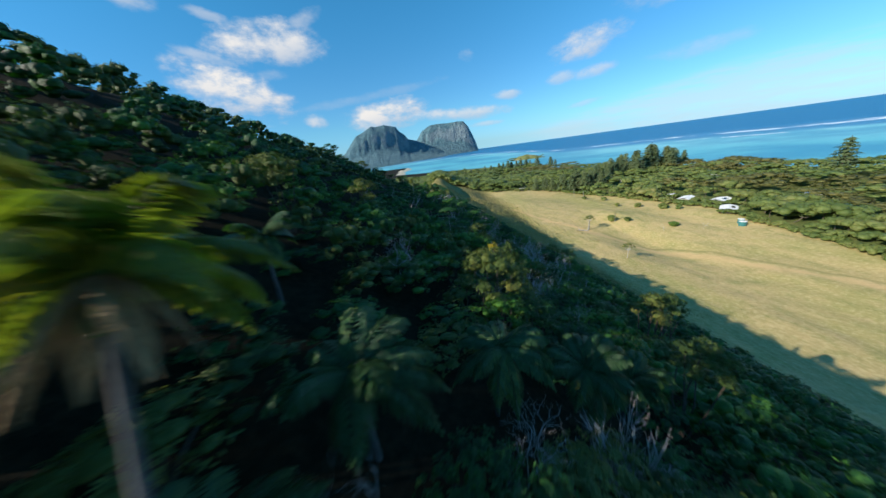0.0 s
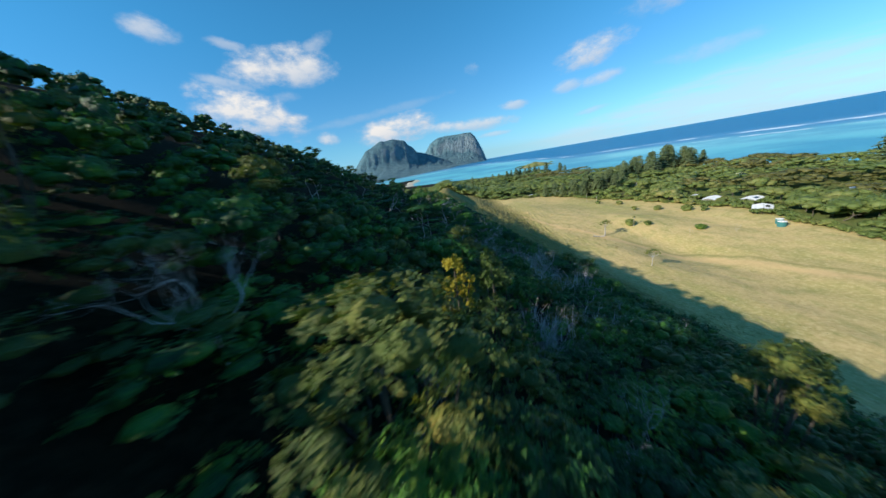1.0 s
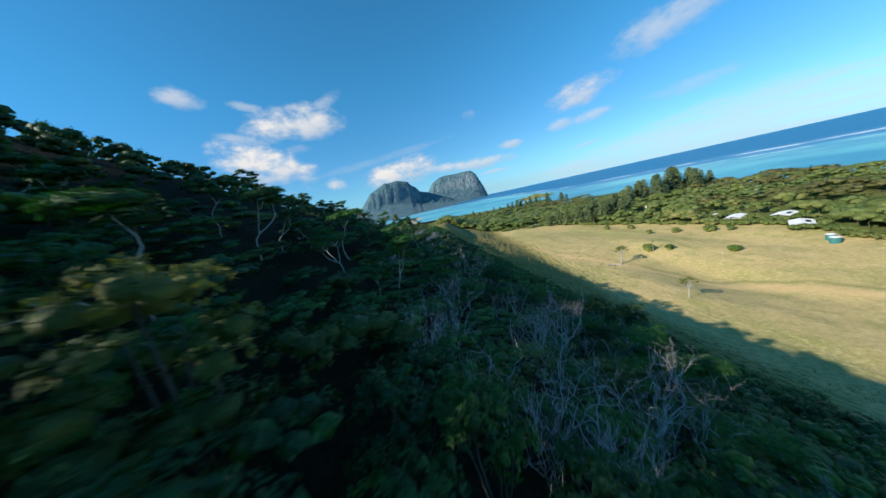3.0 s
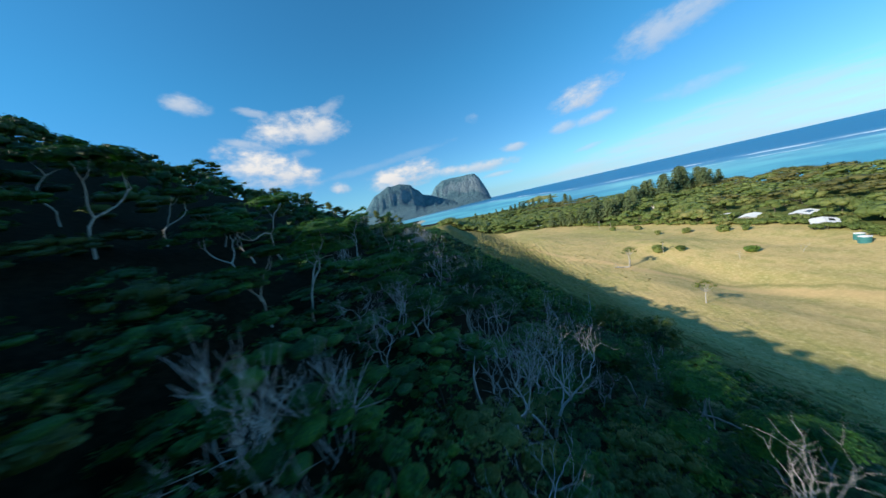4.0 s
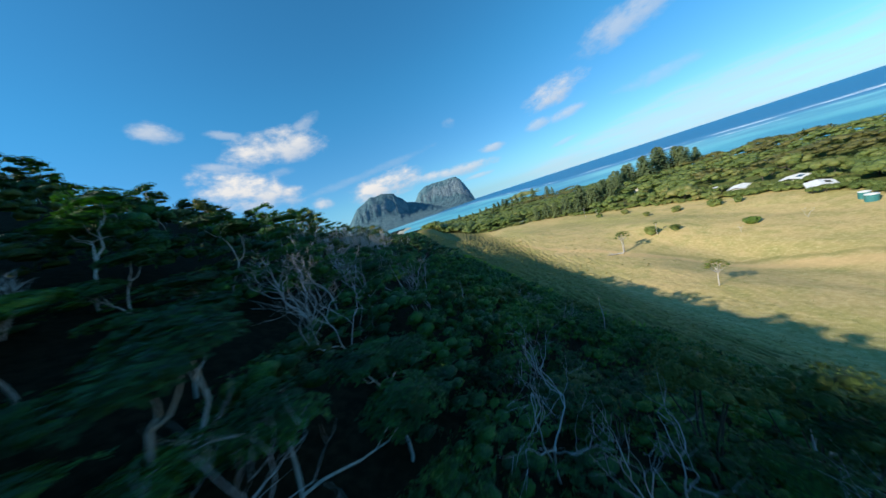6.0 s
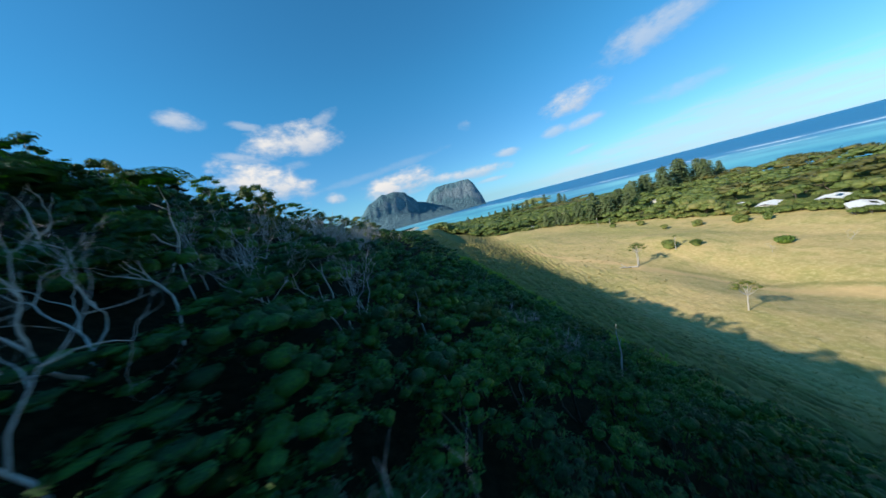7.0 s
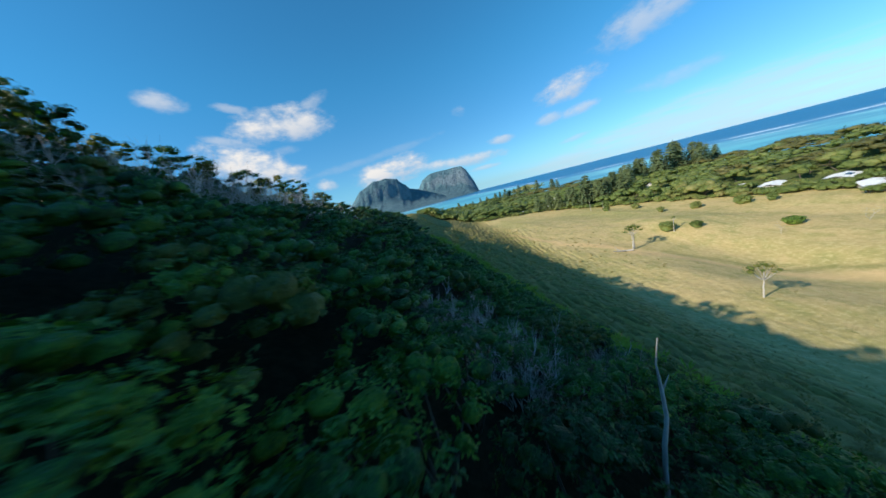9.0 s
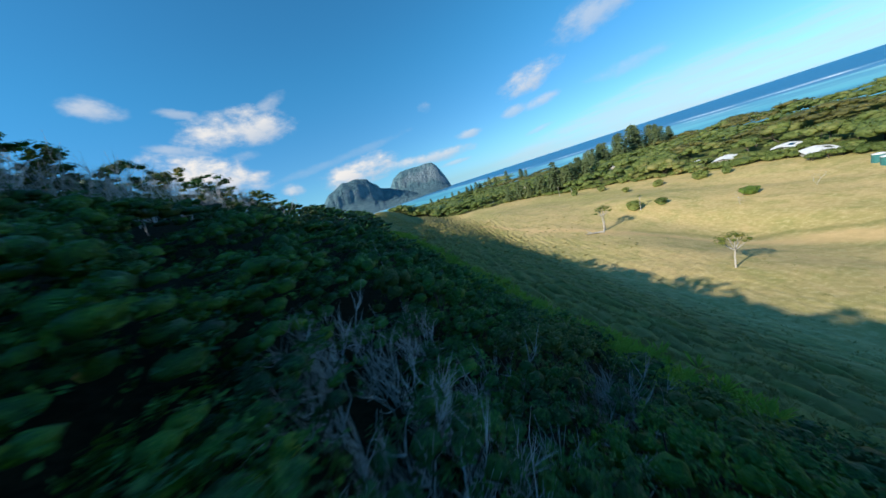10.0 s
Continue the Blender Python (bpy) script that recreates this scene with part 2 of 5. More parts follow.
def canopy(x, y):
    """Height of the treetops of the hillside."""
    along = 0.112 * (y - 12 * np.logaddexp(0, (y - 110) / 12)) + 0.045 * 12 * np.logaddexp(0, (y - 110) / 12)
    across = 0.575 * x + 0.00125 * np.clip(x, 0, 400) ** 2
    over = 0.0022 * np.clip(-x - 15, 0, 400) ** 2 - 0.0000028 * np.clip(-x - 15, 0, 400) ** 3
    lift = 1.6 * np.exp(-((x + 32) / 22) ** 2) / (1 + np.exp(np.clip((42 - y) / 6, -30, 30)))
    over = over + 0.0016 * np.clip(-x - 5, 0, 50) ** 2 / (1 + np.exp(np.clip((y - 36) / 6, -30, 30)))
    spur = 0.13 * 8 * np.logaddexp(0, (y - 80) / 8) / (1 + np.exp(np.clip((x + 8) / 6, -30, 30)))
    # unseen hill left of the start is cut down to let the sun in
    notch = 7.0 / (1 + np.exp(np.clip((x + 40) / 5, -30, 30))) / (1 + np.exp(np.clip((y - 20) / 6, -30, 30)))
    notch = notch + 6.0 / (1 + np.exp(np.clip((x + 15) / 4, -30, 30))) / (1 + np.exp(np.clip((y + 5 - 0.42 * np.abs(x)) / 4, -30, 30)))
    # added rise, hidden behind the skyline, lengthens the shadow on the pasture
    notch = notch - 2.2 * np.exp(-((x + 52) / 14) ** 2 - ((y - 58) / 22) ** 2)
    saddle = 6.5 * np.exp(-((x - 23) / 15) ** 2) / (1 + np.exp(np.clip((160 - y) / 8, -30, 30)))
    return 63.6 - across - along - over + lift - spur - notch - saddle + 5.0 * np.exp(-((x + 41) / 17) ** 2 - ((y - 28) / 10) ** 2)


def meadow(x, y):
    z = 6.6 + 4.5 * np.exp(-((x - 82) / 34) ** 2 - ((y - 240) / 42) ** 2)
    z = z - 4.6 * np.exp(-((x - 113) / 15) ** 2 - ((y - 140) / 42) ** 2)
    z = z + 2.5 * sigmoid((x - 165) / 8) * sigmoid((330 - y) / 20)
    z = z + 3.0 * np.exp(-((x - 126) / 16) ** 2 - ((y - 186) / 20) ** 2)
    z = z + 4.0 * np.exp(-((x - 300) / 55) ** 2 - ((y - 190) / 80) ** 2)
    return z


def wood_edge(y):
    """The x at which the hillside wood ends and the pasture begins."""
    return np.interp(y, [-80, 0, 40, 64, 71, 76, 80, 84, 92, 103, 112, 136, 161, 185, 215, 250, 300], [70, 64, 56, 50, 47, 43.5, 40, 38.4, 36, 32.5, 30.5, 23, 17.5, 13.5, 8, 0, -22]) + 0.7 * np.sin(y * 0.37) + 0.5 * np.sin(y * 0.91 + 1)


def field_end(y):
    return np.interp(y, [0, 60, 87, 111, 135, 153, 177, 201, 243, 270, 300, 340, 362, 400, 460, 560], [140, 155, 162, 168, 170, 175, 178, 170, 160, 148, 139, 114, 78, 30, -50, -220])


def coast_x(y):
    return np.interp(y, [-300, 150, 320, 420, 600, 800, 960], [420, 400, 372, 335, 262, 150, -120]) + 10 * np.sin(y * 0.02)


def land(x, y):
    """Height of the ground, without its small relief."""
    hill = canopy(x, y) - 3.6 * sigmoid((wood_edge(y) + 11 - x) / 4.0)
    flat = meadow(x, y)
    z = 4.0 * np.logaddexp(hill / 4.0, flat / 4.0)
    shore = sigmoid((coast_x(y) - x) / 7.0)
    return z * shore - 4.0 * (1 - shore)


rng = np.random.default_rng(7)


def waves(x, y, seeds):
    return sum(a * np.sin(x * kx + y * ky + p + 1.3 * np.sin(x * kx * 0.31 - y * ky * 0.47 + p * 2)) for a, kx, ky, p in seeds)


def seeds_of(count, amp, kmin, kmax, squash):
    out = []
    for i in range(count):
        k = kmin * (kmax / kmin) ** (i / max(count - 1, 1))
        th = rng.normal(0, 0.45)
        out.append((amp * (kmin / k) ** 0.6, k * math.cos(th), k * squash * math.sin(th) + k * squash * rng.normal(0, 0.4), rng.uniform(0, 6.28)))
    return out


TREAD = seeds_of(14, 0.07, 2.0, 5.6, 0.30)
SWELL = seeds_of(6, 0.22, 0.08, 0.4, 0.8)
CLODS = seeds_of(12, 0.07, 2.0, 5.0, 1.0)


def furrow(x, y):
    """Counts the trodden steps across the hillside pasture."""
    return (0.57 * x + 0.82 * y) / 3.1 + 0.35 * np.sin(0.21 * x - 0.15 * y) + 0.16 * np.sin(0.75 * y - 0.6 * x) + 0.07 * np.sin(1.3 * y - 1.7 * x)


def ground_z(x, y):
    z = land(x, y)
    out = sigmoid((x - wood_edge(y) - 1) / 1.0) * sigmoid((185 - x) / 4)
    slope = sigmoid((66 - x) / 7) * (1 - 0.6 * sigmoid((y - 125) / 10))
    level = furrow(x, y)
    step_ = np.sin(6.2832 * level) + 0.45 * np.sin(12.566 * level + 1.2) + 0.2 * np.sin(25.13 * level + 3 * np.sin(y * 0.3))
    step_ = step_ * (0.65 + 0.45 * np.sin(y * 0.23 + z * 1.7) * np.sin(y * 0.11 + 2.0)) * 0.34
    clod = sigmoid((y - 150) / 20) * sigmoid((70 - x) / 8)
    return z + out * (waves(x, y, SWELL) + waves(x, y, TREAD) * (0.2 + 1.2 * slope * (1 - 0.75 * clod)) + step_ * slope + waves(x, y, CLODS) * clod * 1.7)


def mesh_of(name, verts, faces, mats, smooth=True, face_mats=None):
    me = bpy.data.meshes.new(name)
    verts, faces = np.asarray(verts, np.float32), np.asarray(faces, np.int32)
    nv, nf, k = len(verts), len(faces), faces.shape[1]
    me.vertices.add(nv)
    me.vertices.foreach_set("co", verts.ravel())
    me.loops.add(nf * k)
    me.loops.foreach_set("vertex_index", faces.ravel())
    me.polygons.add(nf)
    me.polygons.foreach_set("loop_start", np.arange(nf, dtype=np.int32) * k)
    for mt in mats if isinstance(mats, (list, tuple)) else [mats]:
        me.materials.append(mt)
    if face_mats is not None:
        me.polygons.foreach_set("material_index", np.asarray(face_mats, np.int32))
    me.polygons.foreach_set("use_smooth", np.full(nf, smooth))
    me.update(calc_edges=True)
    me.validate()
    return me


def grid_mesh(name, X, Y, Z, mats, face_mats=None):
    ny, nx = X.shape
    i = np.arange(ny * nx).reshape(ny, nx)
    f = np.stack([i[:-1, :-1], i[:-1, 1:], i[1:, 1:], i[1:, :-1]], -1).reshape(-1, 4)
    return mesh_of(name, np.stack([X, Y, Z], -1).reshape(-1, 3), f, mats, True, face_mats)


def spaced(*spans):
    out = [np.arange(a, b, s) for a, b, s in spans]
    return np.concatenate(out + [[spans[-1][1]]])


gx = spaced((-700, -150, 25), (-150, -20, 5), (-20, 28, 2), (28, 72, 0.34), (72, 90, 0.6), (90, 180, 1.5), (180, 440, 8), (440, 1000, 80))
gy = spaced((-500, -60, 40), (-60, 30, 5), (30, 75, 1.5), (75, 190, 0.7), (190, 300, 1.4), (300, 420, 4), (420, 1000, 12), (1000, 1400, 80))
GX, GY = np.meshgrid(gx, gy)
cx, cy = (GX[:-1, :-1] + GX[1:, 1:]) / 2, (GY[:-1, :-1] + GY[1:, 1:]) / 2
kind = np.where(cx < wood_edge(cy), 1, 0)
ragged = 1.7 + 0.8 * np.sin(cy * 0.21 + 1) + 0.6 * np.sin(cy * 0.57) + 0.5 * np.sin(cy * 1.9 + cx)
kind = np.where((cx >= wood_edge(cy)) & (cx < wood_edge(cy) + ragged), 3, kind)
kind = np.where(cx > coast_x(cy) - 22, 2, kind)
kind = np.where((cx > field_end(cy) + 3) & (kind == 0), 4, kind)
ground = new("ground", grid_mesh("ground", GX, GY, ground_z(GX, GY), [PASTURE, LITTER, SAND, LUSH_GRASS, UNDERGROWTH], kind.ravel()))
tagged(ground, "rolling ground of dry yellow-green pasture and wooded hillside", "ground", kind="structure")

# ---- the sea ----
mat_sea, n, bsdf, _ = material("sea_water")
pos = n.add("ShaderNodeNewGeometry").outputs["Position"]
sp = n.add("ShaderNodeSeparateXYZ")
n.put(sp.inputs[0], pos)
px, py = sp.outputs[0], sp.outputs[1]
reach = n.m("SQRT", n.m("ADD", n.m("MULTIPLY", px, px), n.m("MULTIPLY", py, py)))
bearing = n.m("MULTIPLY", n.m("ARCTAN2", px, py), 57.2958)
warp = n.noise(pos, 0.0022, 4.0)
reach = n.m("ADD", reach, n.m("MULTIPLY", n.m("SUBTRACT", warp, 0.5), 420.0))
reach = n.m("SUBTRACT", reach, n.m("MULTIPLY", n.step(bearing, 26.0, 4.0), 1100.0))
bands = n.noise(pos, 0.004, 5.0, 0.6, stretch=(1, 1, 1))
shallow = n.mix(n.step(bands, 0.4, 0.62), (0.13, 0.46, 0.54), (0.06, 0.29, 0.43))
shallow = n.mix(n.step(reach, 700.0, 1000.0), shallow, n.mix(n.step(bands, 0.35, 0.6), (0.21, 0.53, 0.60), (0.09, 0.33, 0.46)))
c = n.mix(n.step(reach, 1120.0, 1330.0), shallow, (0.055, 0.22, 0.40))
# deep blue of the open sea, lightened to carry distance haze
c = n.mix(n.step(reach, 1390.0, 1650.0), c, (0.02, 0.16, 0.33))
foam = n.noise(pos, 0.007, 5.0, 0.6)
surf = n.m("MULTIPLY", n.step(reach, 1345.0, 1372.0), n.step(reach, 1425.0, 1385.0))
surf = n.m("MULTIPLY", surf, n.step(foam, 0.44, 0.56))
inner = n.m("MULTIPLY", n.step(reach, 1168.0, 1182.0), n.step(reach, 1205.0, 1188.0))
inner = n.m("MULTIPLY", n.m("MULTIPLY", inner, n.step(n.noise(pos, 0.011, 4.0, 0.6), 0.46, 0.58)), n.step(bearing, 34.0, 48.0))
c = n.mix(n.m("MAXIMUM", surf, inner), c, (0.85, 0.88, 0.9))
n.put(bsdf.inputs["Base Color"], c)
bsdf.inputs["Roughness"].default_value = 0.42
bsdf.inputs["IOR"].default_value = 1.33
bsdf.inputs["Specular IOR Level"].default_value = 0.22
bump(n, bsdf, n.noise(pos, 0.25, 4.0, 0.6), 0.6, 1.0)
sx_, sy_ = np.meshgrid(np.linspace(-16000, 16000, 33), np.linspace(-3000, 13000, 17))
sea = new("sea", grid_mesh("sea", sx_, sy_, 0 * sx_, mat_sea))
tagged(sea, "turquoise lagoon with white surf on its reef and deep blue sea beyond", "sea", kind="structure")

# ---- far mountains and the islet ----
mat_rock, n, bsdf, _ = material("haze_blue_wooded_rock")
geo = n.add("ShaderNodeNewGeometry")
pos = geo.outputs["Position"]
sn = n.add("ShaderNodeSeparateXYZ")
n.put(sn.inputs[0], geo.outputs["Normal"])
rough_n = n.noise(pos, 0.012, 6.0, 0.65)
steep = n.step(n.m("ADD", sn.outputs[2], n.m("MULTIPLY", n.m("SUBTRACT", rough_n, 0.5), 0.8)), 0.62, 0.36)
# distance haze is painted into woods and cliffs as a pale blue-grey
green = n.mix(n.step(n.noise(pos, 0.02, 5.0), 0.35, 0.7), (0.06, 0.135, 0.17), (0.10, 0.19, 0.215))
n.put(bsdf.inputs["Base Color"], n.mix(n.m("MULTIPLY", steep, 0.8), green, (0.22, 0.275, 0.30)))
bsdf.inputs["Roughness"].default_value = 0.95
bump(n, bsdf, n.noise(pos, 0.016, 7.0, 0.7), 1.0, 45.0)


def mountain(name, outline, base_near, depth, label):
    """A steep massif. outline: bearing, height and distance of the crest; base_near: distance of its near shore at both ends."""
    o = np.array(outline)
    a = np.linspace(o[0, 0], o[-1, 0], 130)
    s = np.linspace(-0.45, 1, 84)
    A, S = np.meshgrid(a, s)
    crest, far = np.interp(A, o[:, 0], o[:, 1]), np.interp(A, o[:, 0], o[:, 2])
    near = np.interp(A, [o[0, 0], o[-1, 0]], base_near)
    r = np.where(S >= 0, far + (near - far) * S, far - depth * S)
    fall = np.clip(S, 0, 1)
    gully = sum(g * np.abs(np.sin(A * f + p + 2.3 * np.sin(fall * 4.2 + A * 0.7 + p))) for g, f, p in ((0.5, 0.42, 0.3), (0.34, 0.97, 1.9), (0.12, 2.3, 4.0), (0.06, 5.1, 2.2)))
    cliff = 1 - 0.50 * sigmoid((fall - 0.13 - 0.05 * (gully - 0.5)) / 0.035) - 0.5 * fall ** 0.75
    cliff = np.clip(cliff, 0, 1)
    z = crest * cliff * (1 - 0.15 * gully * np.clip(fall * 4, 0, 1) * (1 - fall)) - 6
    z = np.where(S < 0, crest * (1 - (S / 0.45) ** 2) - 6, z)
    X, Y = np.sin(np.radians(A)) * r, np.cos(np.radians(A)) * r
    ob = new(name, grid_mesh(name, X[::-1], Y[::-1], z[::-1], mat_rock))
    return tagged(ob, label, "mountain", group="far mountains")


def crest_rows(rows, d0, d1):
    lo, hi = rows[0][0], rows[-1][0]
    out = []
    for b, e in rows:
        d = d0 + (d1 - d0) * (b - lo) / (hi - lo)
        out.append((b, 49 + d * math.tan(radians(e)), d))
    return out


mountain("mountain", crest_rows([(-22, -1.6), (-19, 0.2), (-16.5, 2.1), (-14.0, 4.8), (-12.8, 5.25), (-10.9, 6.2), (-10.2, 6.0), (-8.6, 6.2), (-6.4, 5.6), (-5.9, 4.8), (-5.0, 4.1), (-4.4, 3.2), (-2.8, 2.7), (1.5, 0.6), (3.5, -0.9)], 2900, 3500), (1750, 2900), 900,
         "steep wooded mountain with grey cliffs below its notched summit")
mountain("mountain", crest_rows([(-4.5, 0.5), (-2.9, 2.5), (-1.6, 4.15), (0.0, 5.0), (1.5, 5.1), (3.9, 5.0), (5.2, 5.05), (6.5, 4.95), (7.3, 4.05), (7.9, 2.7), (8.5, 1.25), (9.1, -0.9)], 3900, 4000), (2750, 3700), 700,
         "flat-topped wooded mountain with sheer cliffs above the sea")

# ---- how plants are made ----


def unit(v):
    return v / np.maximum(np.linalg.norm(v, axis=-1, keepdims=True), 1e-9)


class Shape:
    """Gathers quads and triangles of one mesh."""

    def __init__(self):
        self.v, self.f, self.n = [], [], 0

    def quads(self, verts, faces):
        self.v.append(np.asarray(verts, float).reshape(-1, 3))
        self.f.append(np.asarray(faces).reshape(-1, 4) + self.n)
        self.n += len(self.v[-1])

    def tube(self, pts, radii, sides=5):
        pts, radii = np.asarray(pts, float), np.asarray(radii, float)
        d = unit(np.gradient(pts, axis=0))
        ref = np.array([0.3, 0.9, 0.2]) if abs(d[0] @ np.array([0.3, 0.9, 0.2])) < 0.85 else np.array([0.9, 0.1, 0.3])
        a = unit(np.cross(d, ref))
        b = np.cross(d, a)
        th = np.linspace(0, 2 * np.pi, sides, endpoint=False)
        ring = pts[:, None] + radii[:, None, None] * (np.cos(th)[None, :, None] * a[:, None] + np.sin(th)[None, :, None] * b[:, None])
        i = np.arange(len(pts) * sides).reshape(len(pts), sides)
        j = np.roll(i, -1, axis=1)
        self.quads(ring, np.stack([i[:-1], j[:-1], j[1:], i[1:]], -1))
        return self

    def leaves(self, p, out, r, length, width, per, spread=0.95, lift=0.08):
        """Rosettes of pointed leaves round the ways out at the points p."""
        p, out = np.repeat(p, per, 0), unit(np.repeat(out, per, 0))
        n = len(p)
        t = unit(np.cross(out, unit(r.normal(size=(n, 3)))))
        d = unit(t * spread + out * (lift + 0.42 * r.random((n, 1))))
        side = unit(np.cross(d, out))
        L = length * r.uniform(0.65, 1.3, (n, 1))
        W = width * r.uniform(0.7, 1.25, (n, 1))
        droop = -out * L * 0.18
        quad = np.stack([p, p + d * L * 0.55 + side * W / 2, p + d * L + droop, p + d * L * 0.55 - side * W / 2], 1)
        self.quads(quad, np.arange(n * 4).reshape(n, 4))
        return self

    def lump(self, centre, radii, r, rows=5, cols=7, uneven=0.17):
        """An uneven inner mass of foliage."""
        u, v = np.meshgrid(np.linspace(0, 2 * np.pi, cols, endpoint=False), np.linspace(0.12, np.pi - 0.12, rows))
        k = 1 + np.clip(r.normal(0, uneven, u.shape), -0.5, 0.5)
        ring = np.stack([np.cos(u) * np.sin(v) * k * radii[0], np.sin(u) * np.sin(v) * k * radii[1], np.cos(v) * k * radii[2]], -1) + centre
        i = np.arange(rows * cols).reshape(rows, cols)
        j = np.roll(i, -1, axis=1)
        self.quads(ring, np.stack([i[:-1], i[1:], j[1:], j[:-1]], -1))
        return self

    def dimpled(self, centre, radii, r, rows, cols, uneven=0.1, down=2.3):
        """The dimpled outside of a lobe of foliage, open below."""
        u, v = np.meshgrid(np.linspace(0, 2 * np.pi, cols, endpoint=False), np.linspace(0.08, down, rows))
        u = u + r.normal(0, 1.3 / cols, u.shape)
        k = 1 + np.clip(r.normal(0, uneven, u.shape), -0.3, 0.3)
        ring = np.stack([np.cos(u) * np.sin(v) * k * radii[0], np.sin(u) * np.sin(v) * k * radii[1], np.cos(v) * k * radii[2]], -1) + centre
        i = np.arange(rows * cols).reshape(rows, cols)
        j = np.roll(i, -1, axis=1)
        self.quads(ring, np.stack([i[:-1], i[1:], j[1:], j[:-1]], -1))
        return self

    def mesh(self, name, mat, smooth=False):
        return mesh_of(name, np.concatenate(self.v), np.concatenate(self.f), mat, smooth)

    def arrays(self):
        return np.concatenate(self.v), np.concatenate(self.f)


def on_lobes(lobes, count, r, under=-0.25):
    """Points on the outside of a group of ellipsoids, with the ways out."""
    c, q = np.array([l[0] for l in lobes], float), np.array([l[1] for l in lobes], float)
    area = q[:, 0] * q[:, 1]
    k = r.choice(len(lobes), count * 4, p=area / area.sum())
    d = unit(r.normal(size=(count * 4, 3)))
    d[:, 2] = np.where(d[:, 2] < under, -d[:, 2], d[:, 2])
    p = c[k] + d * q[k] * r.uniform(0.86, 1.1, (len(k), 1))
    inside = (((p[:, None] - c[None]) / q[None]) ** 2).sum(-1)
    inside[np.arange(len(k)), k] = 9
    keep = inside.min(1) > 0.8
    return p[keep][:count], unit(d / q[k])[keep][:count]


def limb(shape, r, start, way, length, radius, depth, ends, kink=0.35, rise=0.12, sides=5, forks=2, shrink=0.66, spread=0.75):
    """A crooked limb that forks; ends gathers its tips."""
    steps = 5 if depth > 1 else 4
    pts, d = [np.array(start, float)], unit(np.array(way, float))
    for _ in range(steps):
        d = unit(d + r.normal(0, kink, 3) * 0.55 + np.array([0, 0, rise]))
        pts.append(pts[-1] + d * length / steps)
    taper = np.linspace(1, 0.62 if depth > 0 else 0.2, len(pts))
    shape.tube(pts, radius * taper, max(3, sides))
    if depth == 0:
        ends.append((pts[-1], d))
        return
    for i in range(forks + (r.random() < 0.35)):
        at = pts[-1] if i < 2 else pts[-2]
        side = unit(np.cross(d, r.normal(size=3)))
        limb(shape, r, at, unit(d + side * spread * r.uniform(0.7, 1.2)), length * shrink * r.uniform(0.75, 1.2), radius * 0.62, depth - 1, ends, kink, rise, sides - 1, forks, shrink, spread)


def plant(name, parts, m, label, category, group=""):
    """A plant as an Empty at its base with its parts: rows of part name, mesh and, where it looks different, a label."""
    root = new(name)
    root.empty_display_size = 0.3
    root.matrix_world = m
    for pname, me, *lab in parts:
        ob = new(pname, me)
        ob.parent = root
        if lab:
            tagged(ob, lab[0])
    return tagged(root, label, category, group)


def spot(x, y, sink=0.05, turn=0.0, size=1.0, tall=None, lean=(0, 0)):
    z = float(ground_z(np.array(float(x)), np.array(float(y)))) - sink
    return Matrix.LocRotScale((x, y, z), Euler((lean[0], lean[1], turn)), (size, size, tall or size))


# ---- kinds of plant on the hillside ----
PALM_BARK = bark_material("palm_bark", (0.045, 0.045, 0.045), (0.10, 0.10, 0.10))
DRY_FROND = bark_material("dry_palm_frond", (0.16, 0.10, 0.05), (0.30, 0.21, 0.11))
def dome_kind(seed, mat, tufts=105, per=8, leaf=(0.15, 0.066), top=3.6, spread=1.3, deep=1.7, grain=(5, 9), rings=(5, 8), core=0.5):
    """A bush with a closed, domed crown: many rosettes of short leaves over dark inner lobes."""
    r = np.random.default_rng(seed)
    stems, crown, k = Shape(), Shape(), spread / 1.3
    ecc, ls = r.uniform(0.85, 1.18), [(np.array([0, 0, top - 0.52 * k]), np.array([0.66, 0.66, 0.50]) * k)]
    for n_, at, lo, hi, big in ((rings[0], 0.52, 0.08, 0.34, 0.58), (rings[1], 0.86, 0.34, 0.9, 0.54)):
        turn = r.uniform(0, 6.28)
        for i in range(n_):
            a, q = turn + 6.283 * i / n_ + r.normal(0, 0.2), big * k * r.uniform(0.65, 1.2)
            c = np.array([spread * at * math.cos(a) * ecc, spread * at * math.sin(a) / ecc, top - 0.62 * q - deep * r.uniform(lo, hi)])
            ls.append((c, np.array([q, q * r.uniform(0.8, 1.2), q * r.uniform(0.55, 0.8)])))
    for c, q in ls[::3]:
        base = np.array([c[0] * 0.12, c[1] * 0.12, 0])
        stems.tube([base, (base + c) / 2 + r.normal(0, 0.15, 3), c], [0.05, 0.04, 0.02], 4)
    for c, q in ls:
        crown.dimpled(c, q * core, r, *grain)
    p, o = on_lobes(ls, tufts, r, under=-0.25)
    p = p - o * r.uniform(0, 0.1, (len(p), 1)) * k
    at = np.repeat(p, per, 0) + r.normal(0, leaf[0] * 0.28, (len(p) * per, 3))
    crown.leaves(at, unit(np.repeat(o, per, 0) + np.array([0, 0, 0.3])), r, *leaf, 1, 0.85, 0.3)
    return stems, crown, mat


def finished(kind):
    stems, crown, mat = kind
    return stems.mesh("trunk", BARK_BROWN), crown.mesh("crown", mat, True)


